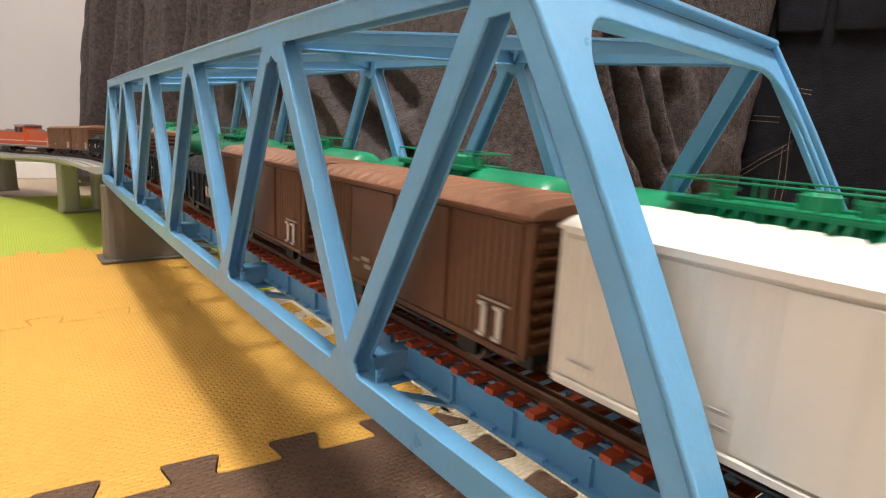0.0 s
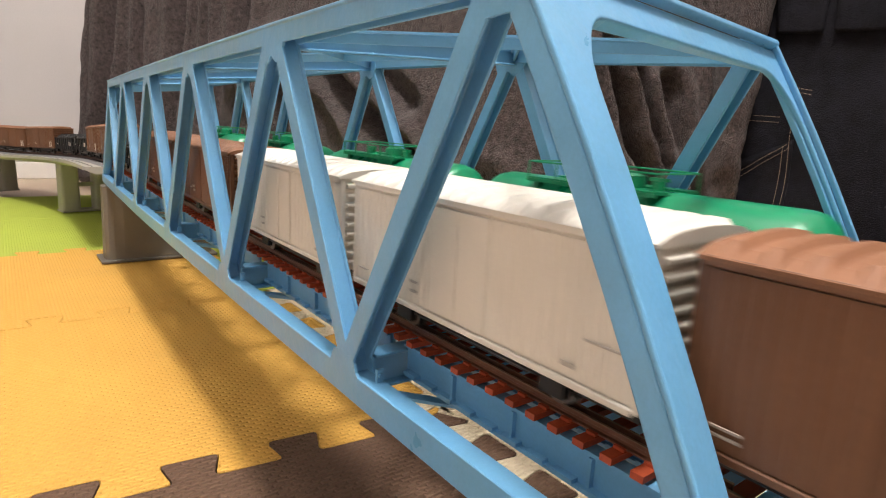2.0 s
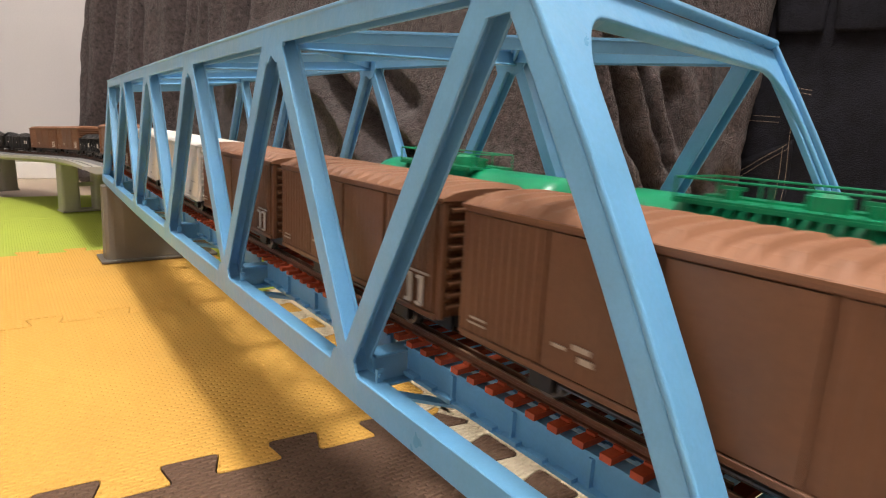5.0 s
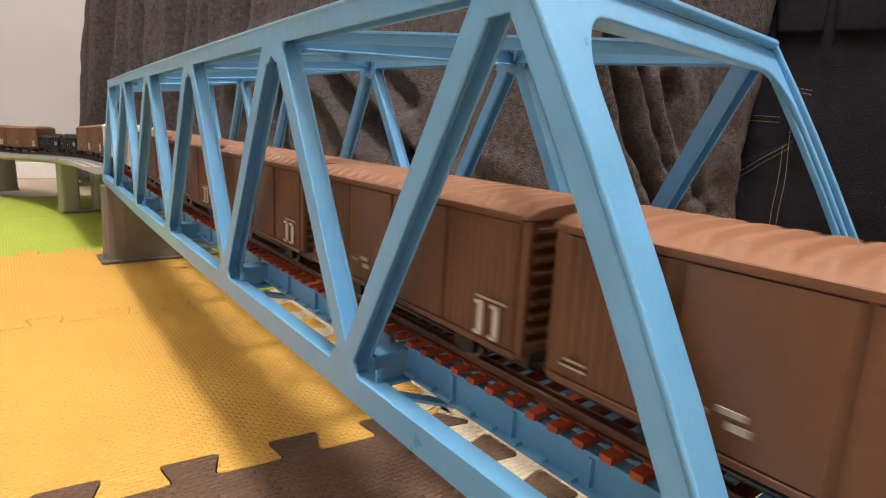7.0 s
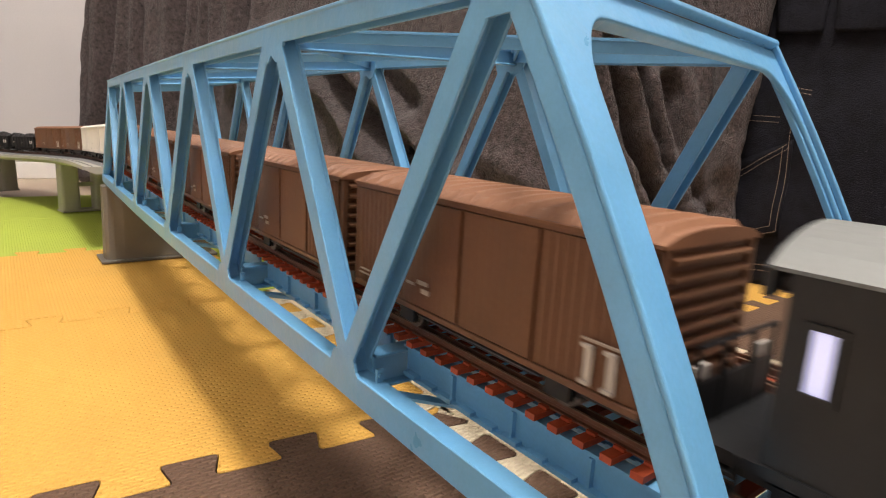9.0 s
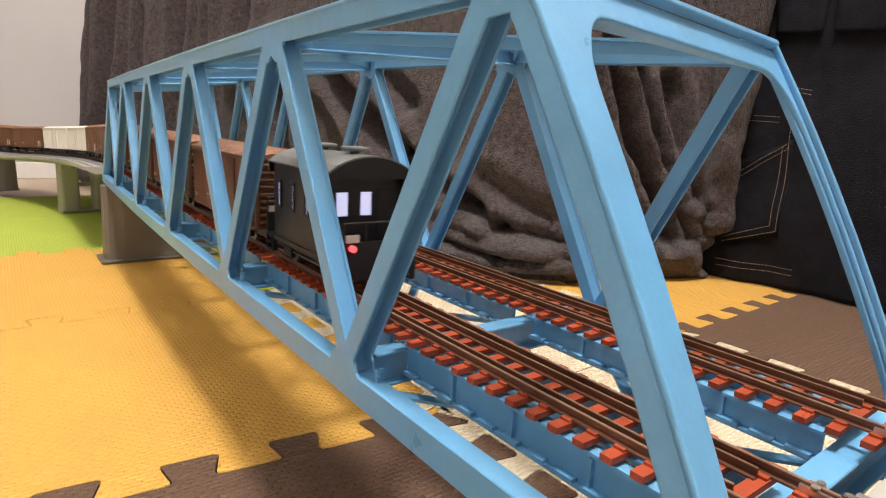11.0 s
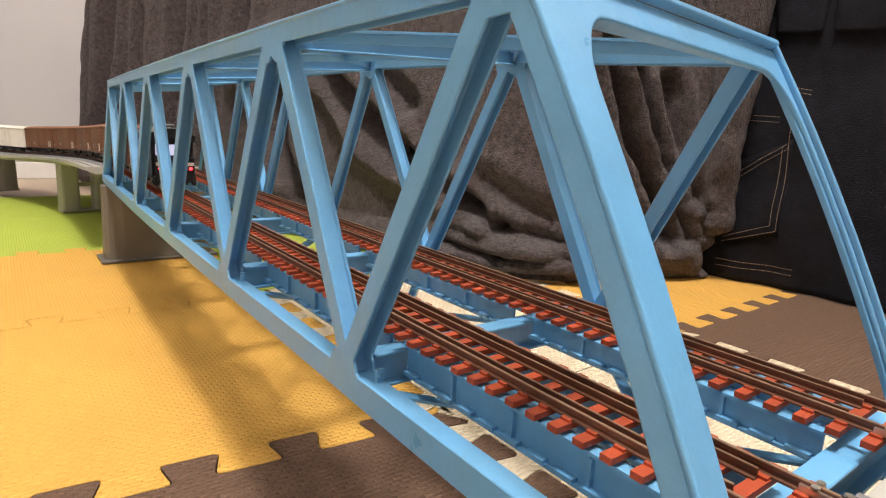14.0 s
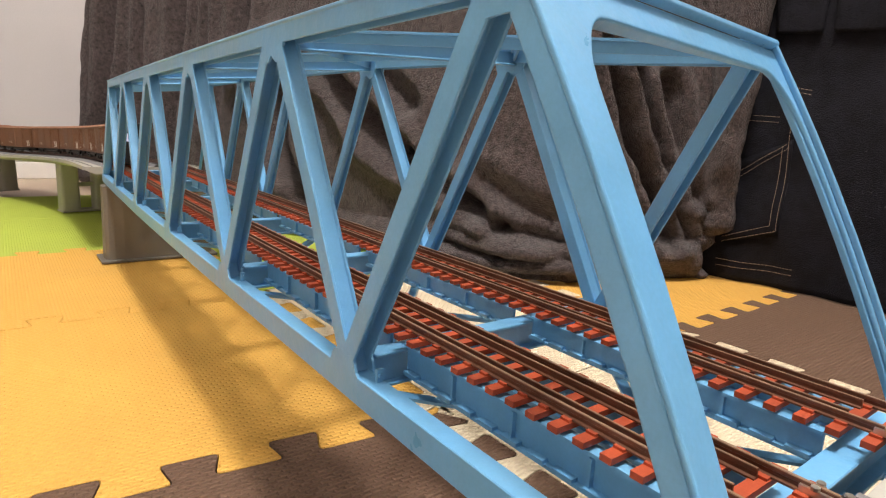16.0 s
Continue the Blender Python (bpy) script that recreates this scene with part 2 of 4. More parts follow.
# ---------------------------------------------------------------- room
def room():
    bm = bmesh.new()
    box(bm, -2.3, 1.5, -3.2, 2.05, FLOOR - 0.11, FLOOR - 0.0105)
    tagged(part("floor", bm, FLOORWOOD), "pale beige floor under the play mats", "floor", kind="structure")
    for name, b in (("wall_north", (-2.3, 1.5, 1.95, 2.05)), ("wall_south", (-2.3, 1.5, -3.3, -3.2)), ("wall_west", (-2.4, -2.3, -3.3, 2.05)), ("wall_east", (1.5, 1.6, -3.3, 2.05))):
        bm = bmesh.new()
        box(bm, *b, FLOOR - 0.11, 2.3)
        tagged(part(name, bm, WALL), "plain off-white papered wall", "wall", kind="structure")
    bm = bmesh.new()
    box(bm, -2.4, 1.6, -3.3, 2.05, 2.3, 2.4)
    tagged(part("ceiling", bm, CEIL), "plain white ceiling", "ceiling", kind="structure")
    bm = bmesh.new()
    box(bm, -2.3, 1.5, 1.935, 1.9495, FLOOR - 0.0105, FLOOR + 0.035)
    box(bm, -2.3, 1.5, 1.938, 1.9495, FLOOR + 0.035, FLOOR + 0.045)
    tagged(soften(part("baseboard", bm, SKIRT), 0.003), "white moulded skirting board along the wall", "skirting", kind="structure")


def teeth(a, b, sign=1):
    """The dovetailed edge between two mats, from a to b."""
    a, b = Vector(a), Vector(b)
    t = (b - a).normalized()
    n = Vector((-t.y, t.x)) * sign
    count, depth = 6, 0.0105
    pitch = (b - a).length / count
    pts = [a]
    for i in range(count):
        o = a + t * (i * pitch)
        tab = [o + t * (u * pitch) + n * (v * depth) for u, v in ((-0.45, -1), (0.165, -1), (0.07, 1), (0.615, 1), (0.52, -1), (1.165, -1))]
        for p, q, r in zip(tab, tab[1:], tab[2:]):
            e, f = q + (p - q).normalized() * 0.0042, q + (r - q).normalized() * 0.0042
            for k in range(2 if i == 0 and q == tab[1] else 0, 5):
                w = k / 4
                pts.append(e * (1 - w) ** 2 + q * (2 * w * (1 - w)) + f * w * w)
    pts.append(b)
    return pts


def mats():
    xs = (-0.193, 0.127, 0.447, 0.767)
    ys = (-0.017, 0.283, 0.577, 0.882, 1.175, 1.47)
    cells = {(0, 0): "brown", (1, 0): "cream", (2, 0): "brown", (0, 1): "yellow", (1, 1): "cream", (2, 1): "yellow", (0, 2): "yellow", (1, 2): "green",
             (2, 2): "yellow", (0, 3): "green", (1, 3): "green", (0, 4): "green", (1, 4): "green"}
    pulled = {(0, 1): (-0.207, 0.2975), (1, 1): (0.1350, 0.2580), (1, 2): (0.1340, 0.577), (1, 0): (0.1380, -0.017), (2, 1): (0.443, 0.272), (2, 0): (0.441, -0.017), (3, 1): (0.767, 0.280)}

    def corner(i, j):
        return pulled.get((i, j), (xs[i], ys[j]))
    look_of = {"brown": (BROWN, "dark brown foam play mat with interlocking edges"), "cream": (CREAM, "cream foam play mat with interlocking edges"),
               "yellow": (YELLOW, "yellow foam play mat with interlocking edges"), "green": (GREEN, "lime green foam play mat with interlocking edges")}
    for (i, j), colour in cells.items():
        sw, se, ne, nw = corner(i, j), corner(i + 1, j), corner(i + 1, j + 1), corner(i, j + 1)

        def edge(p, q, key):
            return teeth(p, q) if key in cells else [Vector(p), Vector(q)]
        south = edge(sw, se, (i, j - 1))
        north = edge(nw, ne, (i, j + 1))
        west = edge(sw, nw, (i - 1, j))
        east = edge(se, ne, (i + 1, j))
        ring = south[:-1] + east[:-1] + north[::-1][:-1] + west[::-1][:-1]
        c = (Vector(sw) + Vector(ne)) / 2
        bm = bmesh.new()
        inner = []
        for q in range(len(ring)):
            e1, e2 = ring[q] - ring[q - 1], ring[(q + 1) % len(ring)] - ring[q]
            nn = Vector((-e1.y, e1.x)).normalized() + Vector((-e2.y, e2.x)).normalized()
            inner.append(ring[q] + nn.normalized() * 0.00045 if nn.length > 0.01 else ring[q])
        ring = inner
        top = [bm.verts.new((p.x - c.x, p.y - c.y, 0)) for p in ring]
        f = bm.faces.new(top)
        made = bmesh.ops.inset_region(bm, faces=[f], thickness=0.0011, depth=0.0)
        outer = [e for e in bm.edges if e.is_boundary]
        ext = bmesh.ops.extrude_edge_only(bm, edges=outer)
        vs = [g for g in ext["geom"] if isinstance(g, bmesh.types.BMVert)]
        bmesh.ops.translate(bm, verts=vs, vec=(0, 0, -0.010))
        for v in top:
            v.co.z -= 0.0009
        mat, label = look_of[colour]
        ob = part("play_mat", bm, mat)
        ob.matrix_basis = pose(c.x, c.y, FLOOR - 0.0002 * ((i + j) % 2))
        tagged(ob, label, "play mat", "foam play mats")


# ---------------------------------------------------------------- bridge
def bridge():
    root = empty("truss_bridge", "sky-blue painted double-track model railway truss bridge on piers", "model bridge")
    deep, fl = 0.0074, 0.0010
    top_lo, top_hi, bot_lo, bot_hi = 0.1072, 0.1138, -0.0110, -0.0012
    X = (1, 0, 0)

    def h_member(bm, a, b, width, inward):
        """Channel open below: an outer and an inner flange joined by a web at the top."""
        s = 1 if inward > 0 else -1
        c = Vector((s * deep / 2, 0, 0))
        e, h = deep / 2, width / 2
        up = 1 if (b - a).cross(Vector(X)).z > 0 else -1
        prof = [(-e, -h), (-e + fl, -h), (-e + fl, h - 0.0022), (e - fl, h - 0.0022), (e - fl, -h), (e, -h), (e, h), (e - fl, h), (e - fl, h - 0.0010), (-e + fl, h - 0.0010), (-e + fl, h), (-e, h)]
        bar(bm, a + c, b + c, X, [(p, up * q) for p, q in prof])

    for s in (1, -1):
        def xs(y):
            return sway(y, False) if s > 0 else wide(y)
        N = [at(xs(k * PANEL), k * PANEL, (bot_lo + bot_hi) / 2) for k in range(7)]
        T = []
        for k in range(6):
            y = (k + 0.5) * PANEL
            mid = (top_lo + top_hi) / 2
            T.append(at(sway(y, True), y, mid + sag(y)) if s > 0 else at(wide_top(y), y, mid + lift(y)))
        if s < 0:
            N[0] = at(wide(0), FOOT, (bot_lo + bot_hi) / 2)
        for k in range(6):
            bm = bmesh.new()
            c = Vector((s * 0.0033, 0, 0))
            d, h2 = 0.0033, (bot_hi - bot_lo) / 2
            bar(bm, N[k] + c, N[k + 1] + c, X, [(-d, -h2), (d, -h2), (d, h2), (d - fl, h2), (d - fl, h2 - 0.0008), (-d + fl, h2 - 0.0008), (-d + fl, h2), (-d, h2)])
            soften(part("bottom_chord", bm, BLUE, root), 0.0003, 1)
        for k in range(5):
            bm = bmesh.new()
            hh = top_hi - top_lo
            c = Vector((s * deep / 2, 0, 0))
            d, h2 = deep / 2, hh / 2
            sign = 1 if (T[k + 1] - T[k]).cross(Vector(X)).z > 0 else -1
            u_prof = [(-d, -h2), (-d + fl, -h2), (-d + fl, h2 - 0.0012), (d - fl, h2 - 0.0012), (d - fl, -h2), (d, -h2), (d, h2), (d + 0.0006, h2), (d + 0.0006, h2 + 0.0012), (-d - 0.0006, h2 + 0.0012), (-d - 0.0006, h2), (-d, h2)]
            bar(bm, T[k] + c, T[k + 1] + c, X, [(p, sign * q) for p, q in u_prof])
            soften(part("top_chord", bm, BLUE, root), 0.0003, 1)
        for k in range(6):
            if k > 0:
                bm = bmesh.new()
                h_member(bm, N[k], T[k], 0.0074 if s > 0 else 0.0062, s)
                soften(part("diagonal", bm, BLUE, root), 0.0003, 1)
            if k < 5:
                bm = bmesh.new()
                step = Vector((0, 0.0080 if s > 0 else 0.0040, 0))
                h_member(bm, T[k] + step, N[k + 1] + step, 0.0074 if s > 0 else 0.0060, s)
                soften(part("diagonal", bm, BLUE, root), 0.0003, 1)
        # gusset plates, flush with the flanges
        for k in range(1, 6):
            for off in (-0.00006, deep - fl + 0.00006):
                bm = bmesh.new()
                c = N[k]
                x0 = c.x + s * off
                pts = [(-0.0050, -0.004), (0.0150, -0.004), (0.0150, 0.0040), (0.0122, 0.0095), (0.0060, 0.0112), (0.0030, 0.0098), (0.0, 0.0108), (-0.0022, 0.0085), (-0.0032, 0.0058), (-0.0050, 0.0046)]
                a = [bm.verts.new((x0, c.y + y, c.z + z)) for y, z in pts]
                b = [bm.verts.new((x0 + s * fl, c.y + y, c.z + z)) for y, z in pts]
                bm.faces.new(a)
                bm.faces.new(b[::-1])
                for i in range(len(pts)):
                    j = (i + 1) % len(pts)
                    bm.faces.new((a[i], a[j], b[j], b[i]))
                part("gusset_plate", bm, BLUE, root)
        for k in range(0 if s > 0 else 1, 6):
            for off in (-0.00006,) if s > 0 else (-0.00006, deep - fl + 0.00006):
                bm = bmesh.new()
                c = T[k]
                x0 = c.x + s * off
                pts = [(-0.0080, 0.0030), (0.0140, 0.0030), (0.0140, -0.0030), (0.0115, -0.0085), (0.0075, -0.0100), (0.0040, -0.0072), (-0.0005, -0.0100), (-0.0055, -0.0085), (-0.0080, -0.0030)]
                if k == 0 and s > 0:
                    pts = [(-0.0010, 0.0030), (0.0140, 0.0030), (0.0140, -0.0030), (0.0125, -0.0070), (0.0095, -0.0085), (0.0050, -0.0082), (0.0010, -0.0080), (-0.0010, -0.0050)]
                elif k in (0, 5):
                    pts = [(y if (y > 0) == (k == 0) or y == 0 else y * 0.05, z) for y, z in pts]
                a = [bm.verts.new((x0, c.y + y, c.z + z)) for y, z in pts]
                b = [bm.verts.new((x0 + s * fl, c.y + y, c.z + z)) for y, z in pts]
                bm.faces.new(a)
                bm.faces.new(b[::-1])
                for i in range(len(pts)):
                    j = (i + 1) % len(pts)
                    bm.faces.new((a[i], a[j], b[j], b[i]))
                part("gusset_plate", bm, BLUE, root)
        # bolted angle in the foot of the inner corner of each bottom node
        for k in range(1, 6):
            bm = bmesh.new()
            c = N[k]
            box(bm, *sorted((c.x + s * 0.0034, c.x + s * 0.0056)), c.y - 0.0112, c.y - 0.0098, c.z + 0.0050, c.z + 0.0092)
            tube(bm, (c.x + s * 0.0045, c.y - 0.0119, c.z + 0.0072), (c.x + s * 0.0045, c.y - 0.0105, c.z + 0.0072), 0.0008, 6)
            part("bolted_angle", bm, BLUE, root)

    # sloping end frames with an arched portal
    for y0, yt, d in ((0.0, 0.5 * PANEL, -1), (6 * PANEL, 5.5 * PANEL, 1)):
        bl, br = at(sway(y0, False), y0, -0.006), at(wide(y0), y0 + (FOOT if d < 0 else 0), -0.006)
        tl, tr = at(sway(yt, True), yt, top_hi + (sag(yt) if d > 0 else 0)), at(wide_top(yt), yt, top_hi + lift(yt))
        bulge = BULGE if d < 0 else 0.0
        up = (tl - bl).normalized()
        out = Vector((1, 0, 0)).cross(up) * (1 if d < 0 else -1)
        if out.y * d < 0:
            out = -out
        H = (tl - bl).length
        # posts
        for p, q, s in ((bl, tl, 1), (br, tr, -1)):
            bm = bmesh.new()
            wid = deep if s > 0 else 0.0034
            thick = 0.0062 if s > 0 else 0.0020
            bowed(bm, p, q, out, wid, thick, s * wid / 2, -0.0021 - thick / 2, bulge)
            soften(part("end_post", bm, BLUE, root), 0.0008 if s > 0 else 0.0004, 3)
            if s < 0:
                bm = bmesh.new()
                bowed(bm, p, q, out, 0.0016, 0.0018, s * 0.0007, 0.0002, bulge)
                soften(part("post_rim", bm, BLUE, root), 0.0004, 2)
        # front plate: legs, cross girder and arched knees as one sheet
        bm = bmesh.new()
        leg, leg_r, head, knee = 0.0090, 0.0030, 0.0112, 0.021
        ring_i = [(leg, H * i / 6) for i in range(5)]
        for i in range(9):
            a = i / 8 * math.pi / 2
            ring_i.append((leg + knee * 0.62 * (1 - math.cos(a)), H - head - knee * (1 - math.sin(a))))
        for i in range(9):
            a = math.pi / 2 - i / 8 * math.pi / 2
            ring_i.append((WIDE - leg_r - knee * 0.62 * (1 - math.cos(a)), H - head - knee * (1 - math.sin(a))))
        ring_i += [(WIDE - leg_r, H * i / 6) for i in range(4, -1, -1)]

        def place(u, v, w):
            u = u + 0.0026 * (v / H) * (1 if u < WIDE / 2 else -1) * (1 if 0.002 < u < WIDE / 2 else 0)
            base = bl.lerp(br, u / WIDE)
            tip = tl.lerp(tr, u / WIDE)
            return base + (tip - base) * (v / H) + out * (w + 4 * bulge * (v / H) * (1 - v / H))
        pairs = []
        for u, v in ring_i:
            uo = -0.0002 if u < WIDE / 2 else WIDE - 0.0014
            if v > H - head - knee * 0.45:
                pairs.append(((u, v), (u, H - 0.0016)))
            else:
                pairs.append(((u, v), (uo, v)))
        k1 = next(i for i, (a, b) in enumerate(pairs) if b[1] > H - 0.002)
        k2 = len(pairs) - 1 - next(i for i, (a, b) in enumerate(pairs[::-1]) if b[1] > H - 0.002)
        a, b = pairs[k1][0], pairs[k2][0]
        pairs.insert(k2 + 1, (b, (WIDE - 0.0014, H - 0.0016)))
        pairs.insert(k1, (a, (-0.0002, H - 0.0016)))
        grid = []
        for (u, v), (uo, vo) in pairs:
            grid.append([bm.verts.new(place(u, v, -0.0006)), bm.verts.new(place(uo, vo, -0.0006)), bm.verts.new(place(uo, vo, -0.0022)), bm.verts.new(place(u, v, -0.0050 if u < WIDE / 2 else -0.0024))])
        for g, h in zip(grid, grid[1:]):
            for i in range(4):
                j = (i + 1) % 4
                try:
                    bm.faces.new((g[i], g[j], h[j], h[i]))
                except ValueError:
                    pass
        bm.faces.new(grid[0])
        bm.faces.new(grid[-1][::-1])
        bmesh.ops.remove_doubles(bm, verts=bm.verts, dist=1e-6)
        soften(part("portal_frame", bm, BLUE, root), 0.0010, 3)
        bm = bmesh.new()
        beam(bm, tl + out * 0.0006, tl.lerp(tr, 0.985) + out * 0.0006, up, 0.0018, 0.0030, -0.0006)
        soften(part("portal_rim", bm, BLUE, root), 0.0004, 2)

    # top bracing
    for k in range(6):
        y = (k + 0.5) * PANEL
        a, b = at(sway(y, True) + deep, y, 0.1095 + sag(y)), at(wide_top(y) - deep, y, 0.1095 + lift(y))
        if 0 < k < 5:
            bm = bmesh.new()
            bar(bm, a, b, (0, 0, 1), i_section(0.0076, 0.0048, 0.0009, 0.0010))
            soften(part("top_strut", bm, BLUE, root), 0.0003, 1)
        if k < 5:
            y2 = (k + 1.5) * PANEL
            for p, q, h in ((at(sway(y, True) + deep, y, 0.1098 + sag(y)), at(wide_top(y2) - deep, y2, 0.1098 + lift(y2)), 0), (at(wide_top(y) - deep, y, 0.1098 + lift(y)), at(sway(y2, True) + deep, y2, 0.1098 + sag(y2)), 0.0012)):
                bm = bmesh.new()
                rise = Vector((0, 0, h))
                bar(bm, p + rise, q + rise, (0, 0, 1), [(-0.0021, -0.0005), (0.0016, -0.0005), (0.0016, -0.0018), (0.0025, -0.0018), (0.0025, 0.0018), (0.0016, 0.0018), (0.0016, 0.0005), (-0.0021, 0.0005)])
                part("top_brace", bm, BLUE, root)

    # floor beams, stringers and lower bracing
    for k in range(7):
        bm = bmesh.new()
        y = k * PANEL + (0.017 if k == 0 else -0.006 if k == 6 else 0.002)
        a, b = at(sway(max(y, 0), False) + 0.0084, y, -0.0026), at(wide(y) - 0.0084, y, -0.0026)
        bar(bm, a, b, (0, 0, 1), i_section(0.0124, 0.0078, 0.0012, 0.0012))
        soften(part("floor_beam", bm, BLUE, root), 0.0003, 1)
    for c in (NEAR, FAR):
        for dx in (-0.0106, 0.0106):
            for k in range(6):
                bm = bmesh.new()
                a, b = at(c + dx, k * PANEL + (0.0225 if k == 0 else 0.0075), 0.0012 if c == NEAR else 0.0022), at(c + dx, (k + 1) * PANEL - 0.0035, 0.0012 if c == NEAR else 0.0022)
                bar(bm, a, b, (0, 0, 1), i_section(0.0112 if c == NEAR else 0.0092, 0.0044, 0.0010, 0.0011))
                part("stringer", bm, BLUE, root)
                for f in (0.25, 0.5, 0.75):
                    m = a.lerp(b, f)
                    for e in (-1, 1):
                        bm = bmesh.new()
                        box(bm, *sorted((m.x + e * 0.0005, m.x + e * 0.0020)), m.y - 0.0005, m.y + 0.0005, m.z - 0.0040, m.z + 0.0040)
                        part("stiffener", bm, BLUE, root)
                if k < 3:
                    for i in range(11):
                        m = a.lerp(b, (i + 0.5) / 11)
                        bm = bmesh.new()
                        e = -1
                        box(bm, *sorted((m.x + e * 0.0004, m.x + e * 0.0029)), m.y - 0.0032, m.y + 0.0032, m.z - (0.0048 if c == NEAR else 0.0038), m.z - (0.0036 if c == NEAR else 0.0026))
                        part("flange_plate", bm, BLUE, root)
    for k in range(6):
        for p, q in ((at(0.008, k * PANEL, -0.0082), at(wide((k + 1) * PANEL) - 0.008, (k + 1) * PANEL, -0.0082)), (at(wide(k * PANEL) - 0.008, k * PANEL, -0.0094), at(0.008, (k + 1) * PANEL, -0.0094))):
            bm = bmesh.new()
            bar(bm, p, q, (0, 0, 1), [(-0.0005, -0.0020), (0.0005, -0.0020), (0.0005, 0.0020), (-0.0022, 0.0020), (-0.0022, 0.0011), (-0.0005, 0.0011)])
            part("lower_brace", bm, BLUE, root)
    return root


def bridge_track(c, label):
    """Sleepers, running rails and guard rails of one track across the bridge."""
    root = empty("bridge_track", label, "model track", "tracks on the bridge")
    bm = bmesh.new()
    box(bm, -0.0152, 0.0152, -0.0016, 0.0016, -0.0003, 0.0014)
    box(bm, -0.0108, -0.0060, -0.0014, 0.0014, 0.0013, 0.0021)
    box(bm, 0.0060, 0.0108, -0.0014, 0.0014, 0.0013, 0.0021)
    first = part("sleeper", bm, SLEEPER, root)
    n = 100
    rng = random.Random(4)
    for i in range(n):
        ob = first if i == 0 else new("sleeper", first.data)
        ob.parent = root
        p = at(c, 0.012 + 0.764 * i / (n - 1), RAILZ - 0.0042)
        ob.matrix_basis = pose(p.x + rng.uniform(-0.0002, 0.0002), p.y, p.z, 0, 0, rng.uniform(-0.6, 0.6))
    for dx in (-0.00865, 0.00865):
        rail(root, [at(c + dx, 0.78 * i / 12, RAILZ) for i in range(13)], 0.0011)
        joiner(root, c + dx, 0.009)
    for dx in (-0.0051, 0.0051):
        rail(root, [at(c + dx, 0.02 + 0.74 * i / 12, RAILZ - 0.0003) for i in range(13)], 0.0008, "guard_rail")


def joiner(root, x, y):
    """A bright metal rail joiner with two screw heads."""
    bm = bmesh.new()
    box(bm, x - 0.0013, x + 0.0013, y - 0.006, y + 0.004, RAILZ - 0.0022, RAILZ - 0.0006)
    for d in (-0.004, 0.001):
        tube(bm, (x + 0.0014, y + d, RAILZ - 0.0004), (x + 0.0014, y + d, RAILZ + 0.0004), 0.0009, 8)
        tube(bm, (x - 0.0014, y + d, RAILZ - 0.0004), (x - 0.0014, y + d, RAILZ + 0.0004), 0.0009, 8)
    part("rail_joiner", bm, STEEL, root, "bright metal rail joiner")


def rail(root, pts, head, name="rail"):
    h = head / 2
    prof = [(-0.0011, -0.0026), (0.0011, -0.0026), (0.0011, -0.0021), (0.0003, -0.0019), (0.0003, -0.0010), (h, -0.0008), (h, 0.0), (-h, 0.0), (-h, -0.0008), (-0.0003, -0.0010), (-0.0003, -0.0019), (-0.0011, -0.0021)]
    r = part(name, sweep(pts, prof), RAIL, root)
    part("rail_head", sweep(pts, [(-h * 0.8, -0.0001), (h * 0.8, -0.0001), (h * 0.7, 0.00015), (-h * 0.7, 0.00015)]), RAILTOP, r)


def sweep(pts, prof):
    """Carry an outline of (right, up) pairs along a level line of points."""
    bm = bmesh.new()
    rings = []
    for i, p in enumerate(pts):
        t = pts[min(i + 1, len(pts) - 1)] - pts[max(i - 1, 0)]
        e = Vector((t.y, -t.x, 0)).normalized()
        rings.append([bm.verts.new(p + e * u + Vector((0, 0, v))) for u, v in prof])
    for a, b in zip(rings, rings[1:]):
        for i in range(len(prof)):
            j = (i + 1) % len(prof)
            bm.faces.new((a[i], a[j], b[j], b[i]))
    bm.faces.new(rings[0])
    bm.faces.new(rings[-1][::-1])
    return bm


def pier(x, y, turn, top, halves, size, foot, mat, label, web=False):
    """A model pier of one or two tapered columns on a foot plate."""
    root = empty("pier", label, "bridge pier", "piers of the railway")
    root.matrix_basis = pose(x, y, FLOOR, 0, 0, turn)
    w, d = size
    h = top - FLOOR
    for cx in halves:
        bm = bmesh.new()
        n, low, high = 20, [], []
        for i in range(n):
            a = i / n * math.tau
            sx = math.copysign(abs(math.cos(a)) ** 0.35, math.cos(a))
            sy = math.copysign(abs(math.sin(a)) ** 0.35, math.sin(a))
            low.append(bm.verts.new((cx + sx * w / 2, sy * d / 2, 0.003)))
            high.append(bm.verts.new((cx + sx * w / 2 * 0.97, sy * d / 2 * 0.9, h)))
        bm.faces.new(low[::-1])
        bm.faces.new(high)
        for i in range(n):
            j = (i + 1) % n
            bm.faces.new((low[i], low[j], high[j], high[i]))
        part("column", bm, mat, root)
    lo, hi = min(halves) - w / 2, max(halves) + w / 2
    bm = bmesh.new()
    box(bm, lo - foot, hi + foot, -d / 2 - foot, d / 2 + foot, 0, 0.0035)
    soften(part("foot_plate", bm, mat, root), 0.0012)
    if web:
        bm = bmesh.new()
        box(bm, min(halves), max(halves), -0.006, 0.006, h * 0.52, h * 0.60)
        part("tie_beam", bm, mat, root)
    return root


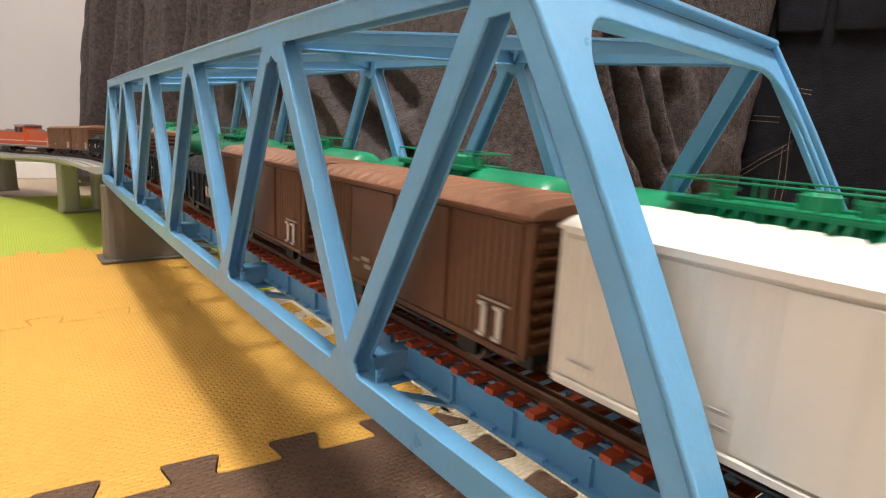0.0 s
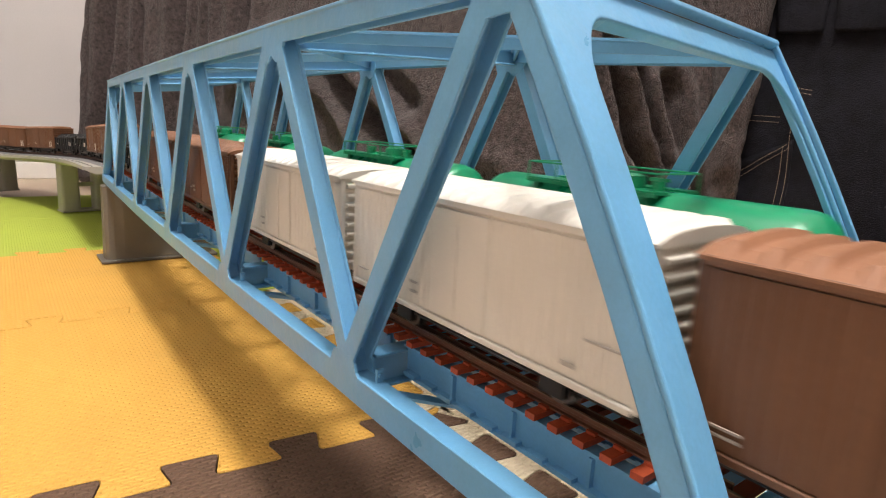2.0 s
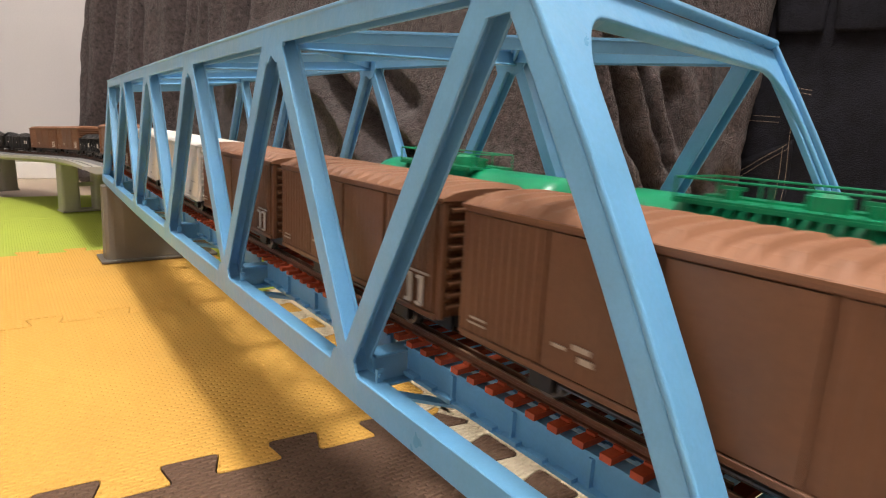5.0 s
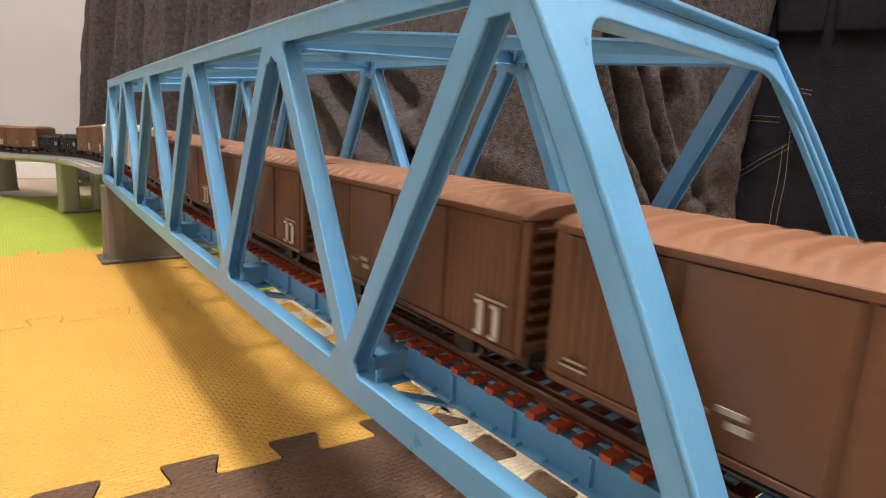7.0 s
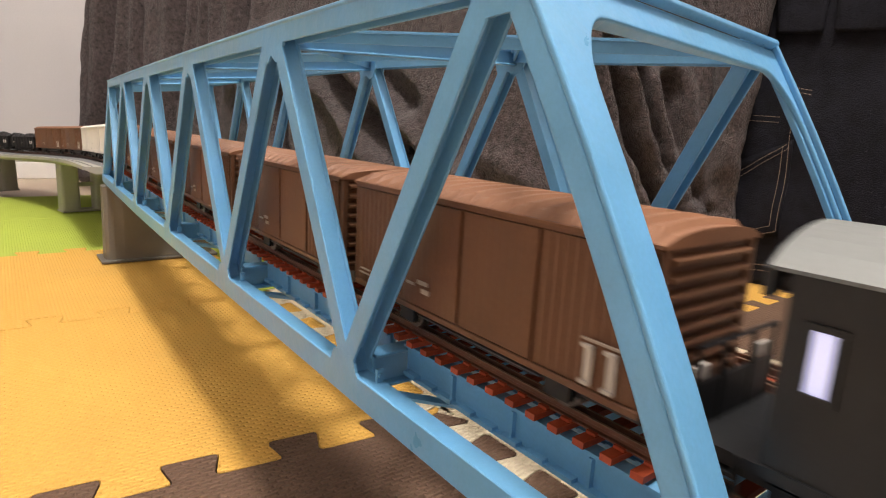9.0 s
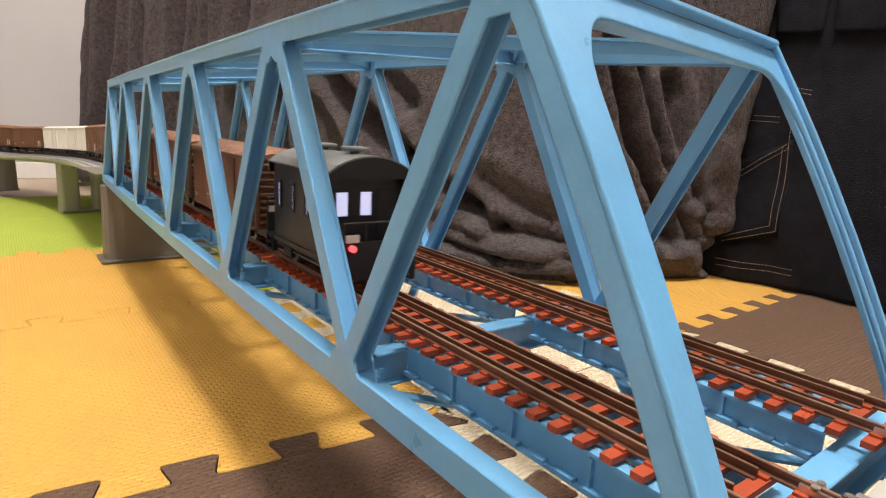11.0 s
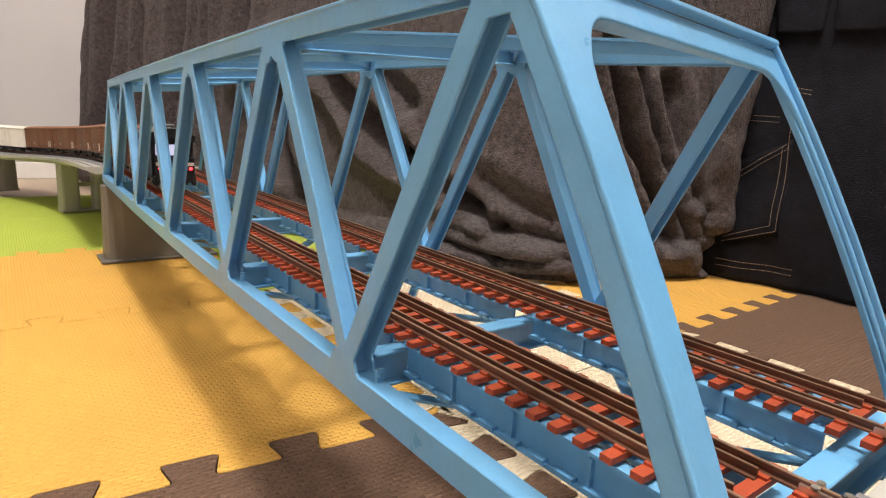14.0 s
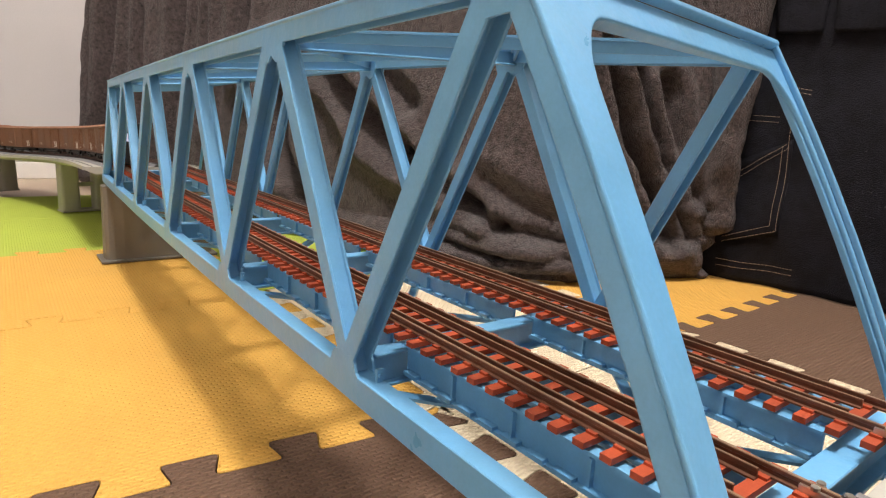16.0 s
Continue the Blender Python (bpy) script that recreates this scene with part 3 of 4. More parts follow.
def viaduct():
    """Grey plastic double-track deck that carries the line on, curved beyond the bridge."""
    for name, s0, s1, label in (("viaduct_deck", 0.797, 3.6, "grey curved double-track viaduct deck of a model railway"), ("approach_deck", -2.7, 0.006, "grey straight double-track viaduct deck of a model railway")):
        root = empty(name, label, "model viaduct")
        n = max(2, int((s1 - s0) / 0.03))
        ss = [s0 + (s1 - s0) * i / n for i in range(n + 1)]
        prof = [(-0.046, -0.0045), (-0.0435, -0.0045), (-0.0435, -0.0060), (0.0935, -0.0060), (0.0935, -0.0045), (0.096, -0.0045), (0.096, -0.0095), (0.092, -0.0105), (0.080, -0.0155), (-0.032, -0.0155), (-0.042, -0.0105), (-0.046, -0.0095)]
        bm = bmesh.new()
        rings = []
        for s in ss:
            p, h = line(s)
            e = Vector((math.cos(h), math.sin(h), 0))
            rings.append([bm.verts.new(p + e * u + Vector((0, 0, v))) for u, v in prof])
        for a, b in zip(rings, rings[1:]):
            for i in range(len(prof)):
                j = (i + 1) % len(prof)
                bm.faces.new((a[i], a[j], b[j], b[i]))
        bm.faces.new(rings[0])
        bm.faces.new(rings[-1][::-1])
        part("deck", bm, CONCRETE, root)
        s = s0 + 0.02
        while s < min(s1, 2.2):
            if s > -0.3:
                bm = bmesh.new()
                p, h = line(s, -0.0335)
                f = Vector((-math.sin(h), math.cos(h), 0))
                beam(bm, p - f * 0.012 + Vector((0, 0, -0.0059)), p + f * 0.012 + Vector((0, 0, -0.0059)), (0, 0, 1), 0.0006, 0.0016)
                part("deck_slot", bm, DARKTIE, root, "dark drain slot")
            s += 0.036
        for off, nm in ((0.0, "roadbed"), (0.060, "roadbed")):
            bm = bmesh.new()
            rings = []
            for s in ss:
                p, h = line(s, off)
                e = Vector((math.cos(h), math.sin(h), 0))
                rings.append([bm.verts.new(p + e * u + Vector((0, 0, v))) for u, v in ((-0.0235, -0.0062), (-0.0195, -0.0030), (0.0195, -0.0030), (0.0235, -0.0062))])
            for a, b in zip(rings, rings[1:]):
                for i in range(3):
                    bm.faces.new((a[i], a[i + 1], b[i + 1], b[i]))
            part("roadbed", bm, BALLAST, root, "moulded grey ballast bed")
            for dx in (-0.00865, 0.00865):
                rail(root, [line(s, off + dx)[0] for s in ss], 0.0011)
            bm = bmesh.new()
            s = s0 + 0.004
            while s < s1:
                p, h = line(s, off)
                e, f = Vector((math.cos(h), math.sin(h), 0)), Vector((-math.sin(h), math.cos(h), 0))
                c = p + Vector((0, 0, -0.0029))
                hexa(bm, [c - e * 0.0155 - f * 0.0015, c + e * 0.0155 - f * 0.0015, c + e * 0.0155 + f * 0.0015, c - e * 0.0155 + f * 0.0015],
                     [c - e * 0.0155 - f * 0.0015 + Vector((0, 0, 0.0008)), c + e * 0.0155 - f * 0.0015 + Vector((0, 0, 0.0008)), c + e * 0.0155 + f * 0.0015 + Vector((0, 0, 0.0008)), c - e * 0.0155 + f * 0.0015 + Vector((0, 0, 0.0008))])
                s += 0.0088
            tagged(part("deck_sleepers", bm, DARKTIE, root), "dark moulded sleepers", kind="stuff")
    for s in (1.19, 1.545, 1.88, 2.2, 2.5, 2.9, 3.3, -0.5, -0.95, -1.4, -1.85, -2.3):
        p, h = line(s, 0.024)
        pier(p.x, p.y, math.degrees(h), p.z - 0.0155, (-0.033, 0.022), (0.031, 0.031), 0.0006, CONCRETE, "grey twin-column plastic viaduct pier on the mat", True)
    # the heavy piers at both ends of the bridge
    for y, turn in ((0.80, 0), (-0.018, 0)):
        p = Vector((0.061 + (0.0113 if y > 0 else 0), y, 0))
        pier(p.x, p.y, turn, -0.0135, (0.0,), (0.128, 0.040), 0.005, PIER, "dark grey wall pier under the end of the bridge")


# ---------------------------------------------------------------- cloths
def blanket():
    """Brown-grey fleece blanket hung over the furniture behind the line, gathered in folds on the floor."""
    plan = [(0.80, 0.485), (0.722, 0.408), (0.690, 0.376), (0.664, 0.388), (0.612, 0.416), (0.545, 0.440), (0.47, 0.460), (0.405, 0.55), (0.345, 0.75), (0.29, 1.0), (0.22, 1.28), (0.135, 1.55), (0.085, 1.68), (0.10, 1.76)]
    nu, nv = 560, 150
    seg = [0.0]
    for a, b in zip(plan, plan[1:]):
        seg.append(seg[-1] + (Vector(b) - Vector(a)).length)

    def foot(u):
        d = u * seg[-1]
        for i in range(len(plan) - 1):
            if d <= seg[i + 1] + 1e-9:
                f = (d - seg[i]) / (seg[i + 1] - seg[i])
                p0, p1, p2, p3 = (Vector(plan[max(0, min(len(plan) - 1, j))]) for j in (i - 1, i, i + 1, i + 2))
                return 0.5 * ((2 * p1) + (p2 - p0) * f + (2 * p0 - 5 * p1 + 4 * p2 - p3) * f * f + (3 * p1 - p0 - 3 * p2 + p3) * f ** 3)
    # valleys of the cloth: start and end along the hem and up, depth, half width
    valleys = [(0.850, 0.285, 0.640, 0.142, 0.030, 0.018), (0.640, 0.142, 0.510, 0.085, 0.018, 0.014),
               (0.985, 0.270, 0.900, 0.120, 0.034, 0.026), (0.900, 0.120, 0.830, 0.050, 0.026, 0.020),
               (0.740, 0.300, 0.640, 0.215, 0.010, 0.016), (0.540, 0.103, 0.470, 0.066, 0.018, 0.009), (0.470, 0.066, 0.385, 0.043, 0.014, 0.009),
               (0.500, 0.115, 0.400, 0.070, 0.011, 0.016), (0.565, 0.036, 0.467, 0.026, 0.014, 0.006), (0.467, 0.026, 0.370, 0.027, 0.012, 0.006),
               (0.540, 0.010, 0.380, 0.010, 0.008, 0.005), (0.335, 0.300, 0.252, 0.112, 0.019, 0.011), (0.252, 0.112, 0.228, 0.050, 0.013, 0.010),
               (0.290, 0.280, 0.220, 0.125, 0.010, 0.008), (0.220, 0.125, 0.204, 0.050, 0.008, 0.008), (0.240, 0.260, 0.190, 0.110, 0.010, 0.010),
               (0.173, 0.290, 0.166, 0.075, 0.011, 0.009),
               (1.060, 0.480, 1.060, 0.280, 0.024, 0.020), (1.182, 0.480, 1.170, 0.060, 0.026, 0.012), (1.290, 0.480, 1.310, 0.080, 0.018, 0.014),
               (1.420, 0.480, 1.430, 0.080, 0.028, 0.020), (1.545, 0.480, 1.580, 0.080, 0.030, 0.022), (1.660, 0.480, 1.665, 0.080, 0.020, 0.016)]

    def valley(d, z):
        k = 0.0
        d += 0.007 * noise.noise(Vector((d * 9, z * 9, 11.0))) + 0.005 * noise.noise(Vector((d * 31, z * 31, 4.0)))
        z += 0.007 * noise.noise(Vector((d * 9, z * 9, 21.0)))
        for d0, z0, d1, z1, deep, half in valleys:
            t = max(0.0, min(1.0, ((d - d0) * (d1 - d0) + (z - z0) * (z1 - z0)) / ((d1 - d0) ** 2 + (z1 - z0) ** 2)))
            e = math.hypot(d - d0 - t * (d1 - d0), z - z0 - t * (z1 - z0)) / half
            if e < 5:
                k += (1.8 if d0 > 1.0 else 1.3 if d0 > 0.43 else 2.0) * deep * (math.exp(-e * e * 0.6) - 0.5 * math.exp(-((e - 1.9) / 0.9) ** 2))
        return k
    bm = bmesh.new()
    rows = []
    for i in range(nu + 1):
        u = i / nu
        p = foot(u)
        q = foot(min(1, u + 0.006)) - foot(max(0, u - 0.006))
        n = Vector((-q.y, q.x)).normalized()
        if n.dot(Vector((0.9, 0.45))) < 0 and u > 0.1:
            n = -n
        d = u * seg[-1]
        col = []
        for j in range(nv + 1):
            v = j / nv
            h = v * 0.62
            z = FLOOR + 0.0015 + h
            lean = 0.05 * v
            wob = noise.noise(Vector((d * 2.2, h * 1.3, 0.0)))
            far_side = min(1.0, max(0.0, (d - 0.55) / 0.25))
            fold = -0.010 * far_side * math.sin(d * 30 + 2.4 * wob - 1.7 * v) * (0.5 + 0.6 * noise.noise(Vector((d * 3, 2, v))))
            fold += -0.007 * noise.noise(Vector((d * 14, h * 5, 5.0))) - 0.0035 * noise.noise(Vector((d * 34 + h * 12, h * 16, 9.0))) - 0.0012 * noise.noise(Vector((d * 110, h * 110, 2.0)))
            roll = -0.026 * math.sin(min(1.0, h / 0.05) * math.pi) * (0.8 + 0.5 * noise.noise(Vector((d * 6, 0, 3)))) if h < 0.05 else 0.0
            k = lean + fold + roll + valley(d, h)
            col.append(bm.verts.new((p.x + n.x * k, p.y + n.y * k, z)))
        rows.append(col)
    for a, b in zip(rows, rows[1:]):
        for j in range(nv):
            bm.faces.new((a[j], a[j + 1], b[j + 1], b[j]))
    m = material("brown_fleece", (0.082, 0.0595, 0.0575, 1), 0.95, 0, 0.95, 150, 480, 1.0, 0.008, spec=0.15)
    b = m.node_tree.nodes["Principled BSDF"]
    b.inputs["Sheen Weight"].default_value = 0.2
    b.inputs["Sheen Roughness"].default_value = 0.5
    ob = part("fleece_blanket", bm, m, smooth=True)
    mod = ob.modifiers.new("thick", "SOLIDIFY")
    mod.thickness, mod.offset = 0.006, 0.0
    tagged(ob, "dark brown fluffy fleece blanket hanging in folds onto the mats", "blanket")


def denim():
    """Dark denim garment hung beside the blanket, with a stitched pocket and flap."""
    cloth = material("dark_denim", (0.0078, 0.0074, 0.0112, 1), 0.85, 0, 0.8, 60, 700, 1.0, 0.0016, spec=0.2)
    thread = material("tan_thread", (0.40, 0.29, 0.20, 1), 0.7, 0, 0.1, 200, 900, 0.1, 0.0002)
    root = empty("denim_garment", "dark indigo denim garment hanging with tan stitched pockets", "garment")

    def skin(y, z):
        return 0.718 + 0.009 * noise.noise(Vector((y * 9, z * 9, 1.0))) + 0.006 * noise.noise(Vector((y * 34, z * 16, 4))) + 0.010 * math.sin(y * 12 + z * 4) + 0.05 * max(0, z) ** 1
    bm = bmesh.new()
    ny, nz = 90, 70
    y0, y1, z0, z1 = -0.42, 0.50, FLOOR + 0.001, 0.52
    g = [[bm.verts.new((skin(y0 + (y1 - y0) * i / ny, z0 + (z1 - z0) * j / nz), y0 + (y1 - y0) * i / ny, z0 + (z1 - z0) * j / nz)) for j in range(nz + 1)] for i in range(ny + 1)]
    for i in range(ny):
        for j in range(nz):
            bm.faces.new((g[i][j], g[i + 1][j], g[i + 1][j + 1], g[i][j + 1]))
    ob = part("cloth_panel", bm, cloth, root, smooth=True)
    mod = ob.modifiers.new("thick", "SOLIDIFY")
    mod.thickness, mod.offset = 0.003, 0.0

    def patch(name, quad, lift, label):
        bm = bmesh.new()
        n = 12
        grid = []
        for i in range(n + 1):
            row = []
            for j in range(n + 1):
                a = Vector(quad[0]).lerp(Vector(quad[1]), i / n)
                b = Vector(quad[3]).lerp(Vector(quad[2]), i / n)
                p = a.lerp(b, j / n)
                row.append(bm.verts.new((skin(p.x, p.y) - lift, p.x, p.y)))
            grid.append(row)
        for i in range(n):
            for j in range(n):
                bm.faces.new((grid[i][j], grid[i + 1][j], grid[i + 1][j + 1], grid[i][j + 1]))
        o = part(name, bm, cloth, root, label, True)
        mm = o.modifiers.new("thick", "SOLIDIFY")
        mm.thickness, mm.offset = 0.0022, 0.0
        return o

    def stitch(a, b, lift):
        bm = bmesh.new()
        a, b = Vector(a), Vector(b)
        n = max(2, int((b - a).length / 0.0042))
        for i in range(n):
            p, q = a.lerp(b, (i + 0.12) / n), a.lerp(b, (i + 0.88) / n)
            tube(bm, (skin(p.x, p.y) - lift, p.x, p.y), (skin(q.x, q.y) - lift, q.x, q.y), 0.00030, 5)
        part("stitching", bm, thread, root, "tan double stitching")
    patch("pocket", [(0.300, -0.036), (0.440, -0.075), (0.440, 0.020), (0.300, 0.086)], 0.0035, "stitched denim patch pocket")
    L = 0.0058
    for a, b, up in (((0.3566, 0.1153), (0.3229, 0.1137), 0.0022), ((0.3700, 0.1090), (0.3229, 0.1070), 0.0022), ((0.3700, 0.0353), (0.3065, 0.0802), L), ((0.3700, 0.0276), (0.3031, 0.0762), L),
                     ((0.3047, 0.1050), (0.3020, -0.0297), L), ((0.3117, 0.0785), (0.3100, -0.0243), L), ((0.3700, -0.0490), (0.3100, -0.0243), L), ((0.3700, -0.0555), (0.3019, -0.0304), L),
                     ((0.3740, -0.0808), (0.2790, -0.0781), 0.0022), ((0.3740, -0.0895), (0.2791, -0.0856), 0.0022), ((0.3246, 0.1524), (0.2926, 0.1462), 0.0022), ((0.3246, 0.1474), (0.2926, 0.1412), 0.0022)):
        stitch(a, b, up)
    patch("pocket_flap", [(0.291, 0.2125), (0.345, 0.2165), (0.350, 0.275), (0.288, 0.275)], 0.0055, "folded denim pocket flap")
    patch("pocket_flap", [(0.205, 0.2105), (0.277, 0.2120), (0.281, 0.275), (0.205, 0.275)], 0.0055, "folded denim pocket flap")


# ---------------------------------------------------------------- rolling stock
def wheelset(root, ys, gauge=0.0083, r=0.0052):
    for y in ys:
        bm = bmesh.new()
        tube(bm, (-gauge, y, r), (gauge, y, r), 0.0011, 8)
        for s in (-1, 1):
            tube(bm, (s * (gauge - 0.0012), y, r), (s * (gauge + 0.0012), y, r), r, 18)
            tube(bm, (s * (gauge - 0.0016), y, r), (s * (gauge - 0.0010), y, r), r + 0.0006, 18)
        part("wheelset", bm, WHEEL, root)


def coupler(root, y, d):
    bm = bmesh.new()
    box(bm, -0.0011, 0.0011, *sorted((y, y + d * 0.0055)), 0.0082, 0.0102)
    box(bm, -0.0021, 0.0021, *sorted((y + d * 0.0040, y + d * 0.0062)), 0.0075, 0.0108)
    part("coupler", bm, CARBLACK, root)


def chassis(root, L, w, axles):
    for s in (-1, 1):
        bm = bmesh.new()
        # sole bar drawn extra deep; its black also stands in for underfloor shade
        box(bm, *sorted((s * 0.0086, s * 0.0105)), -L / 2, L / 2, 0.0052, 0.0108)
        part("sole_bar", bm, CARBLACK, root)
        for y in axles:
            bm = bmesh.new()
            box(bm, *sorted((s * 0.0106, s * 0.0128)), y - 0.0042, y + 0.0042, 0.0030, 0.0076)
            box(bm, *sorted((s * 0.0110, s * 0.0122)), y - 0.0105, y + 0.0105, 0.0074, 0.0086)
            part("axle_box", bm, CARBLACK, root)
    bm = bmesh.new()
    box(bm, -w / 2 + 0.001, w / 2 - 0.001, -L / 2, L / 2, 0.0100, 0.0120)
    part("underframe", bm, CARBLACK, root)
    bm = bmesh.new()
    # brake gear as one solid black block, filled out to imitate underfloor shade
    box(bm, -0.0098, 0.0098, -min(axles[1] - 0.008, 0.022), min(axles[1] - 0.008, 0.020), 0.0034, 0.0099)
    soften(part("brake_gear", bm, CARBLACK, root), 0.0006, 1)
    for d in (-1, 1):
        bm = bmesh.new()
        # end rigging as plain black blocks that carry the imitated shade on
        box(bm, -0.0070, 0.0070, *sorted((d * (axles[1] + 0.0075), d * (L / 2 - 0.002))), 0.0045, 0.0099)
        soften(part("end_brake_rigging", bm, CARBLACK, root), 0.0006, 1)
    for s in (-1, 1):
        bm = bmesh.new()
        tube(bm, (s * 0.0120, axles[0] + 0.006, 0.0062), (s * 0.0120, axles[1] - 0.006, 0.0062), 0.0006, 6)
        part("foot_brake_lever", bm, WHEEL, root, "thin grey brake lever")
    wheelset(root, axles)
    for d in (-1, 1):
        coupler(root, d * L / 2, d)


def box_van(kind):
    """A four-wheeled van; kind is 'brown' or 'white'."""
    L, w, z0, z1, z2 = 0.1200, 0.0345, 0.0105, 0.0468, 0.0494
    brown = kind == "brown"
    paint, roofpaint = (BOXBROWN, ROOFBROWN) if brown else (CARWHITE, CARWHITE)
    if brown:
        root = empty("box_van", "brown model goods van with ribbed ends and sliding doors", "model wagon", "wagons of the goods train")
    else:
        root = empty("refrigerator_van", "white model refrigerator van with ribbed ends", "model wagon", "wagons of the goods train")
    chassis(root, L - 0.006, w, (-0.033, 0.033))
    bm = bmesh.new()
    box(bm, -w / 2, w / 2, -L / 2 + 0.0008, L / 2 - 0.0008, z0, z1)
    soften(part("body", bm, paint, root), 0.0005, 2)
    # side panels with fine boards
    for s in (-1, 1):
        if brown:
            for i in range(4):
                a = -L / 2 + 0.002 + (L - 0.004) / 4 * i
                b = a + (L - 0.004) / 4
                bm = bmesh.new()
                ribs = [a + 0.003 + (b - a - 0.006) * k / 8 for k in range(9)]
                comb(bm, a + 0.0008, b - 0.0008, z0 + 0.0018, z1 - 0.0025, s * w / 2, s * (0.0010 if i in (1, 2) else 0.0006), ribs, 0.0006, s * (0.00008 if i in (1, 2) else 0.00035))
                part("sliding_door", bm, paint, root)
        else:
            bm = bmesh.new()
            ribs = [-L / 2 + 0.004 + (L - 0.008) * k / 32 for k in range(33)]
            comb(bm, -L / 2 + 0.0015, L / 2 - 0.0015, z0 + 0.002, z1 - 0.003, s * w / 2, s * 0.0003, ribs, 0.0009, s * 0.0003)
            part("side_panel", bm, paint, root)
            bm = bmesh.new()
            box(bm, *sorted((s * w / 2, s * (w / 2 + 0.0010))), -0.0125, 0.0125, z0 + 0.002, z1 - 0.003)
            box(bm, *sorted((s * (w / 2 + 0.001), s * (w / 2 + 0.0014))), -0.0004, 0.0004, z0 + 0.002, z1 - 0.003)
            soften(part("door", bm, paint, root), 0.0003, 1)
        bm = bmesh.new()
        box(bm, *sorted((s * w / 2, s * (w / 2 + 0.0012))), -L / 2 + 0.001, L / 2 - 0.001, z1 - 0.0022, z1 - 0.0002)
        box(bm, *sorted((s * w / 2, s * (w / 2 + 0.0011))), -L / 2 + 0.001, L / 2 - 0.001, z0 - 0.0004, z0 + 0.0014)
        soften(part("side_rail", bm, paint, root), 0.0003, 1)
        # painted plates and bars of writing
        f = 1.0 if s < 0 else -1.0
        x = s * (w / 2 + 0.0015 if brown else w / 2 + 0.0012)
        ink = MARK if brown else DARKMARK
        marks = [(-0.0532, 0.0027, z0 + 0.0028, 0.0090), (-0.0472, 0.0027, z0 + 0.0028, 0.0090)] if brown else []
        for y, dy, z, dz in marks:
            bm = bmesh.new()
            box(bm, x - 0.0002, x + 0.0002, *sorted((y * f, (y + dy * 0.8) * f)), z, z + dz)
            for c in (z, z + dz - 0.0008):
                box(bm, *sorted((x, x + s * 0.0009)), *sorted((y * f, (y + dy) * f)), c, c + 0.0008)
            part("marking_plate", bm, ink, root, "white lettering plate")
        bars = ((-0.056, 0.012, z0 + 0.0125, 0.0006), (0.021, 0.004, z0 + 0.0080, 0.0008), (0.014, 0.005, z0 + 0.0090, 0.0012), (0.013, 0.004, z0 + 0.0065, 0.0014), (0.048, 0.006, z0 + 0.0060, 0.0005), (0.048, 0.007, z0 + 0.0045, 0.0005))
        if not brown:
            bars = ((-0.056, 0.010, z0 + 0.0120, 0.0004), (-0.044, 0.004, z0 + 0.0045, 0.0010), (0.018, 0.004, z0 + 0.0085, 0.0007), (0.018, 0.0035, z0 + 0.0055, 0.0008), (0.048, 0.006, z0 + 0.0060, 0.0004))
        for y, dy, z, dz in bars:
            bm = bmesh.new()
            box(bm, x - 0.0002, x + 0.0002, *sorted((y * f, (y + dy) * f)), z, z + dz)
            part("lettering", bm, LETTER if brown else ink, root, "small lettering bar")
    # ribbed ends
    for d in (-1, 1):
        bm = bmesh.new()
        for k in range(9):
            z = z0 + 0.0036 + k * 0.0036
            pr = [(0, -0.0012), (0.0022, -0.0004), (0.0022, 0.0004), (0, 0.0012)]
            lo = [(-w / 2 + 0.0022, d * (L / 2 - 0.0010 + p), z + q) for p, q in pr]
            hi = [(w / 2 - 0.0022, d * (L / 2 - 0.0010 + p), z + q) for p, q in pr]
            hexa(bm, lo, hi)
        part("end_rib", bm, paint, root)
        for s in (-1, 1):
            bm = bmesh.new()
            box(bm, *sorted((s * (w / 2 - 0.0018), s * (w / 2 + 0.0003))), *sorted((d * (L / 2 - 0.0012), d * (L / 2 + 0.0004))), z0, z1 - 0.0014)
            soften(part("corner_post", bm, paint, root), 0.0003, 1)
    # corrugated arched roof
    bm = bmesh.new()
    n = 9
    prof = []
    for i in range(n):
        t = i / (n - 1)
        x = (t - 0.5) * (w + 0.0024)
        prof.append((x, z1 - 0.0004 + (z2 - z1) * (1 - (2 * t - 1) ** 2) ** 0.6))
    prof = prof + [(w / 2 + 0.0012, z1 - 0.0012), (-w / 2 - 0.0012, z1 - 0.0012)]
    stations = [(-L / 2 - 0.0006, 0.0)]
    for k in range(17):
        y = -L / 2 + 0.004 + (L - 0.008) * k / 16
        stations += [(y - 0.0022, 0.0), (y - 0.0009, 0.0013), (y + 0.0009, 0.0013), (y + 0.0022, 0.0)]
    stations.append((L / 2 + 0.0006, 0.0))
    rings = [[bm.verts.new((x, y, z + (r if 0 < i < n - 1 else 0))) for i, (x, z) in enumerate(prof)] for y, r in stations]
    bm.faces.new(rings[0])
    bm.faces.new(rings[-1][::-1])
    for p, q in zip(rings, rings[1:]):
        for i in range(len(prof)):
            j = (i + 1) % len(prof)
            bm.faces.new((p[i], p[j], q[j], q[i]))
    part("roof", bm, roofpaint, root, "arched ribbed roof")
    return root


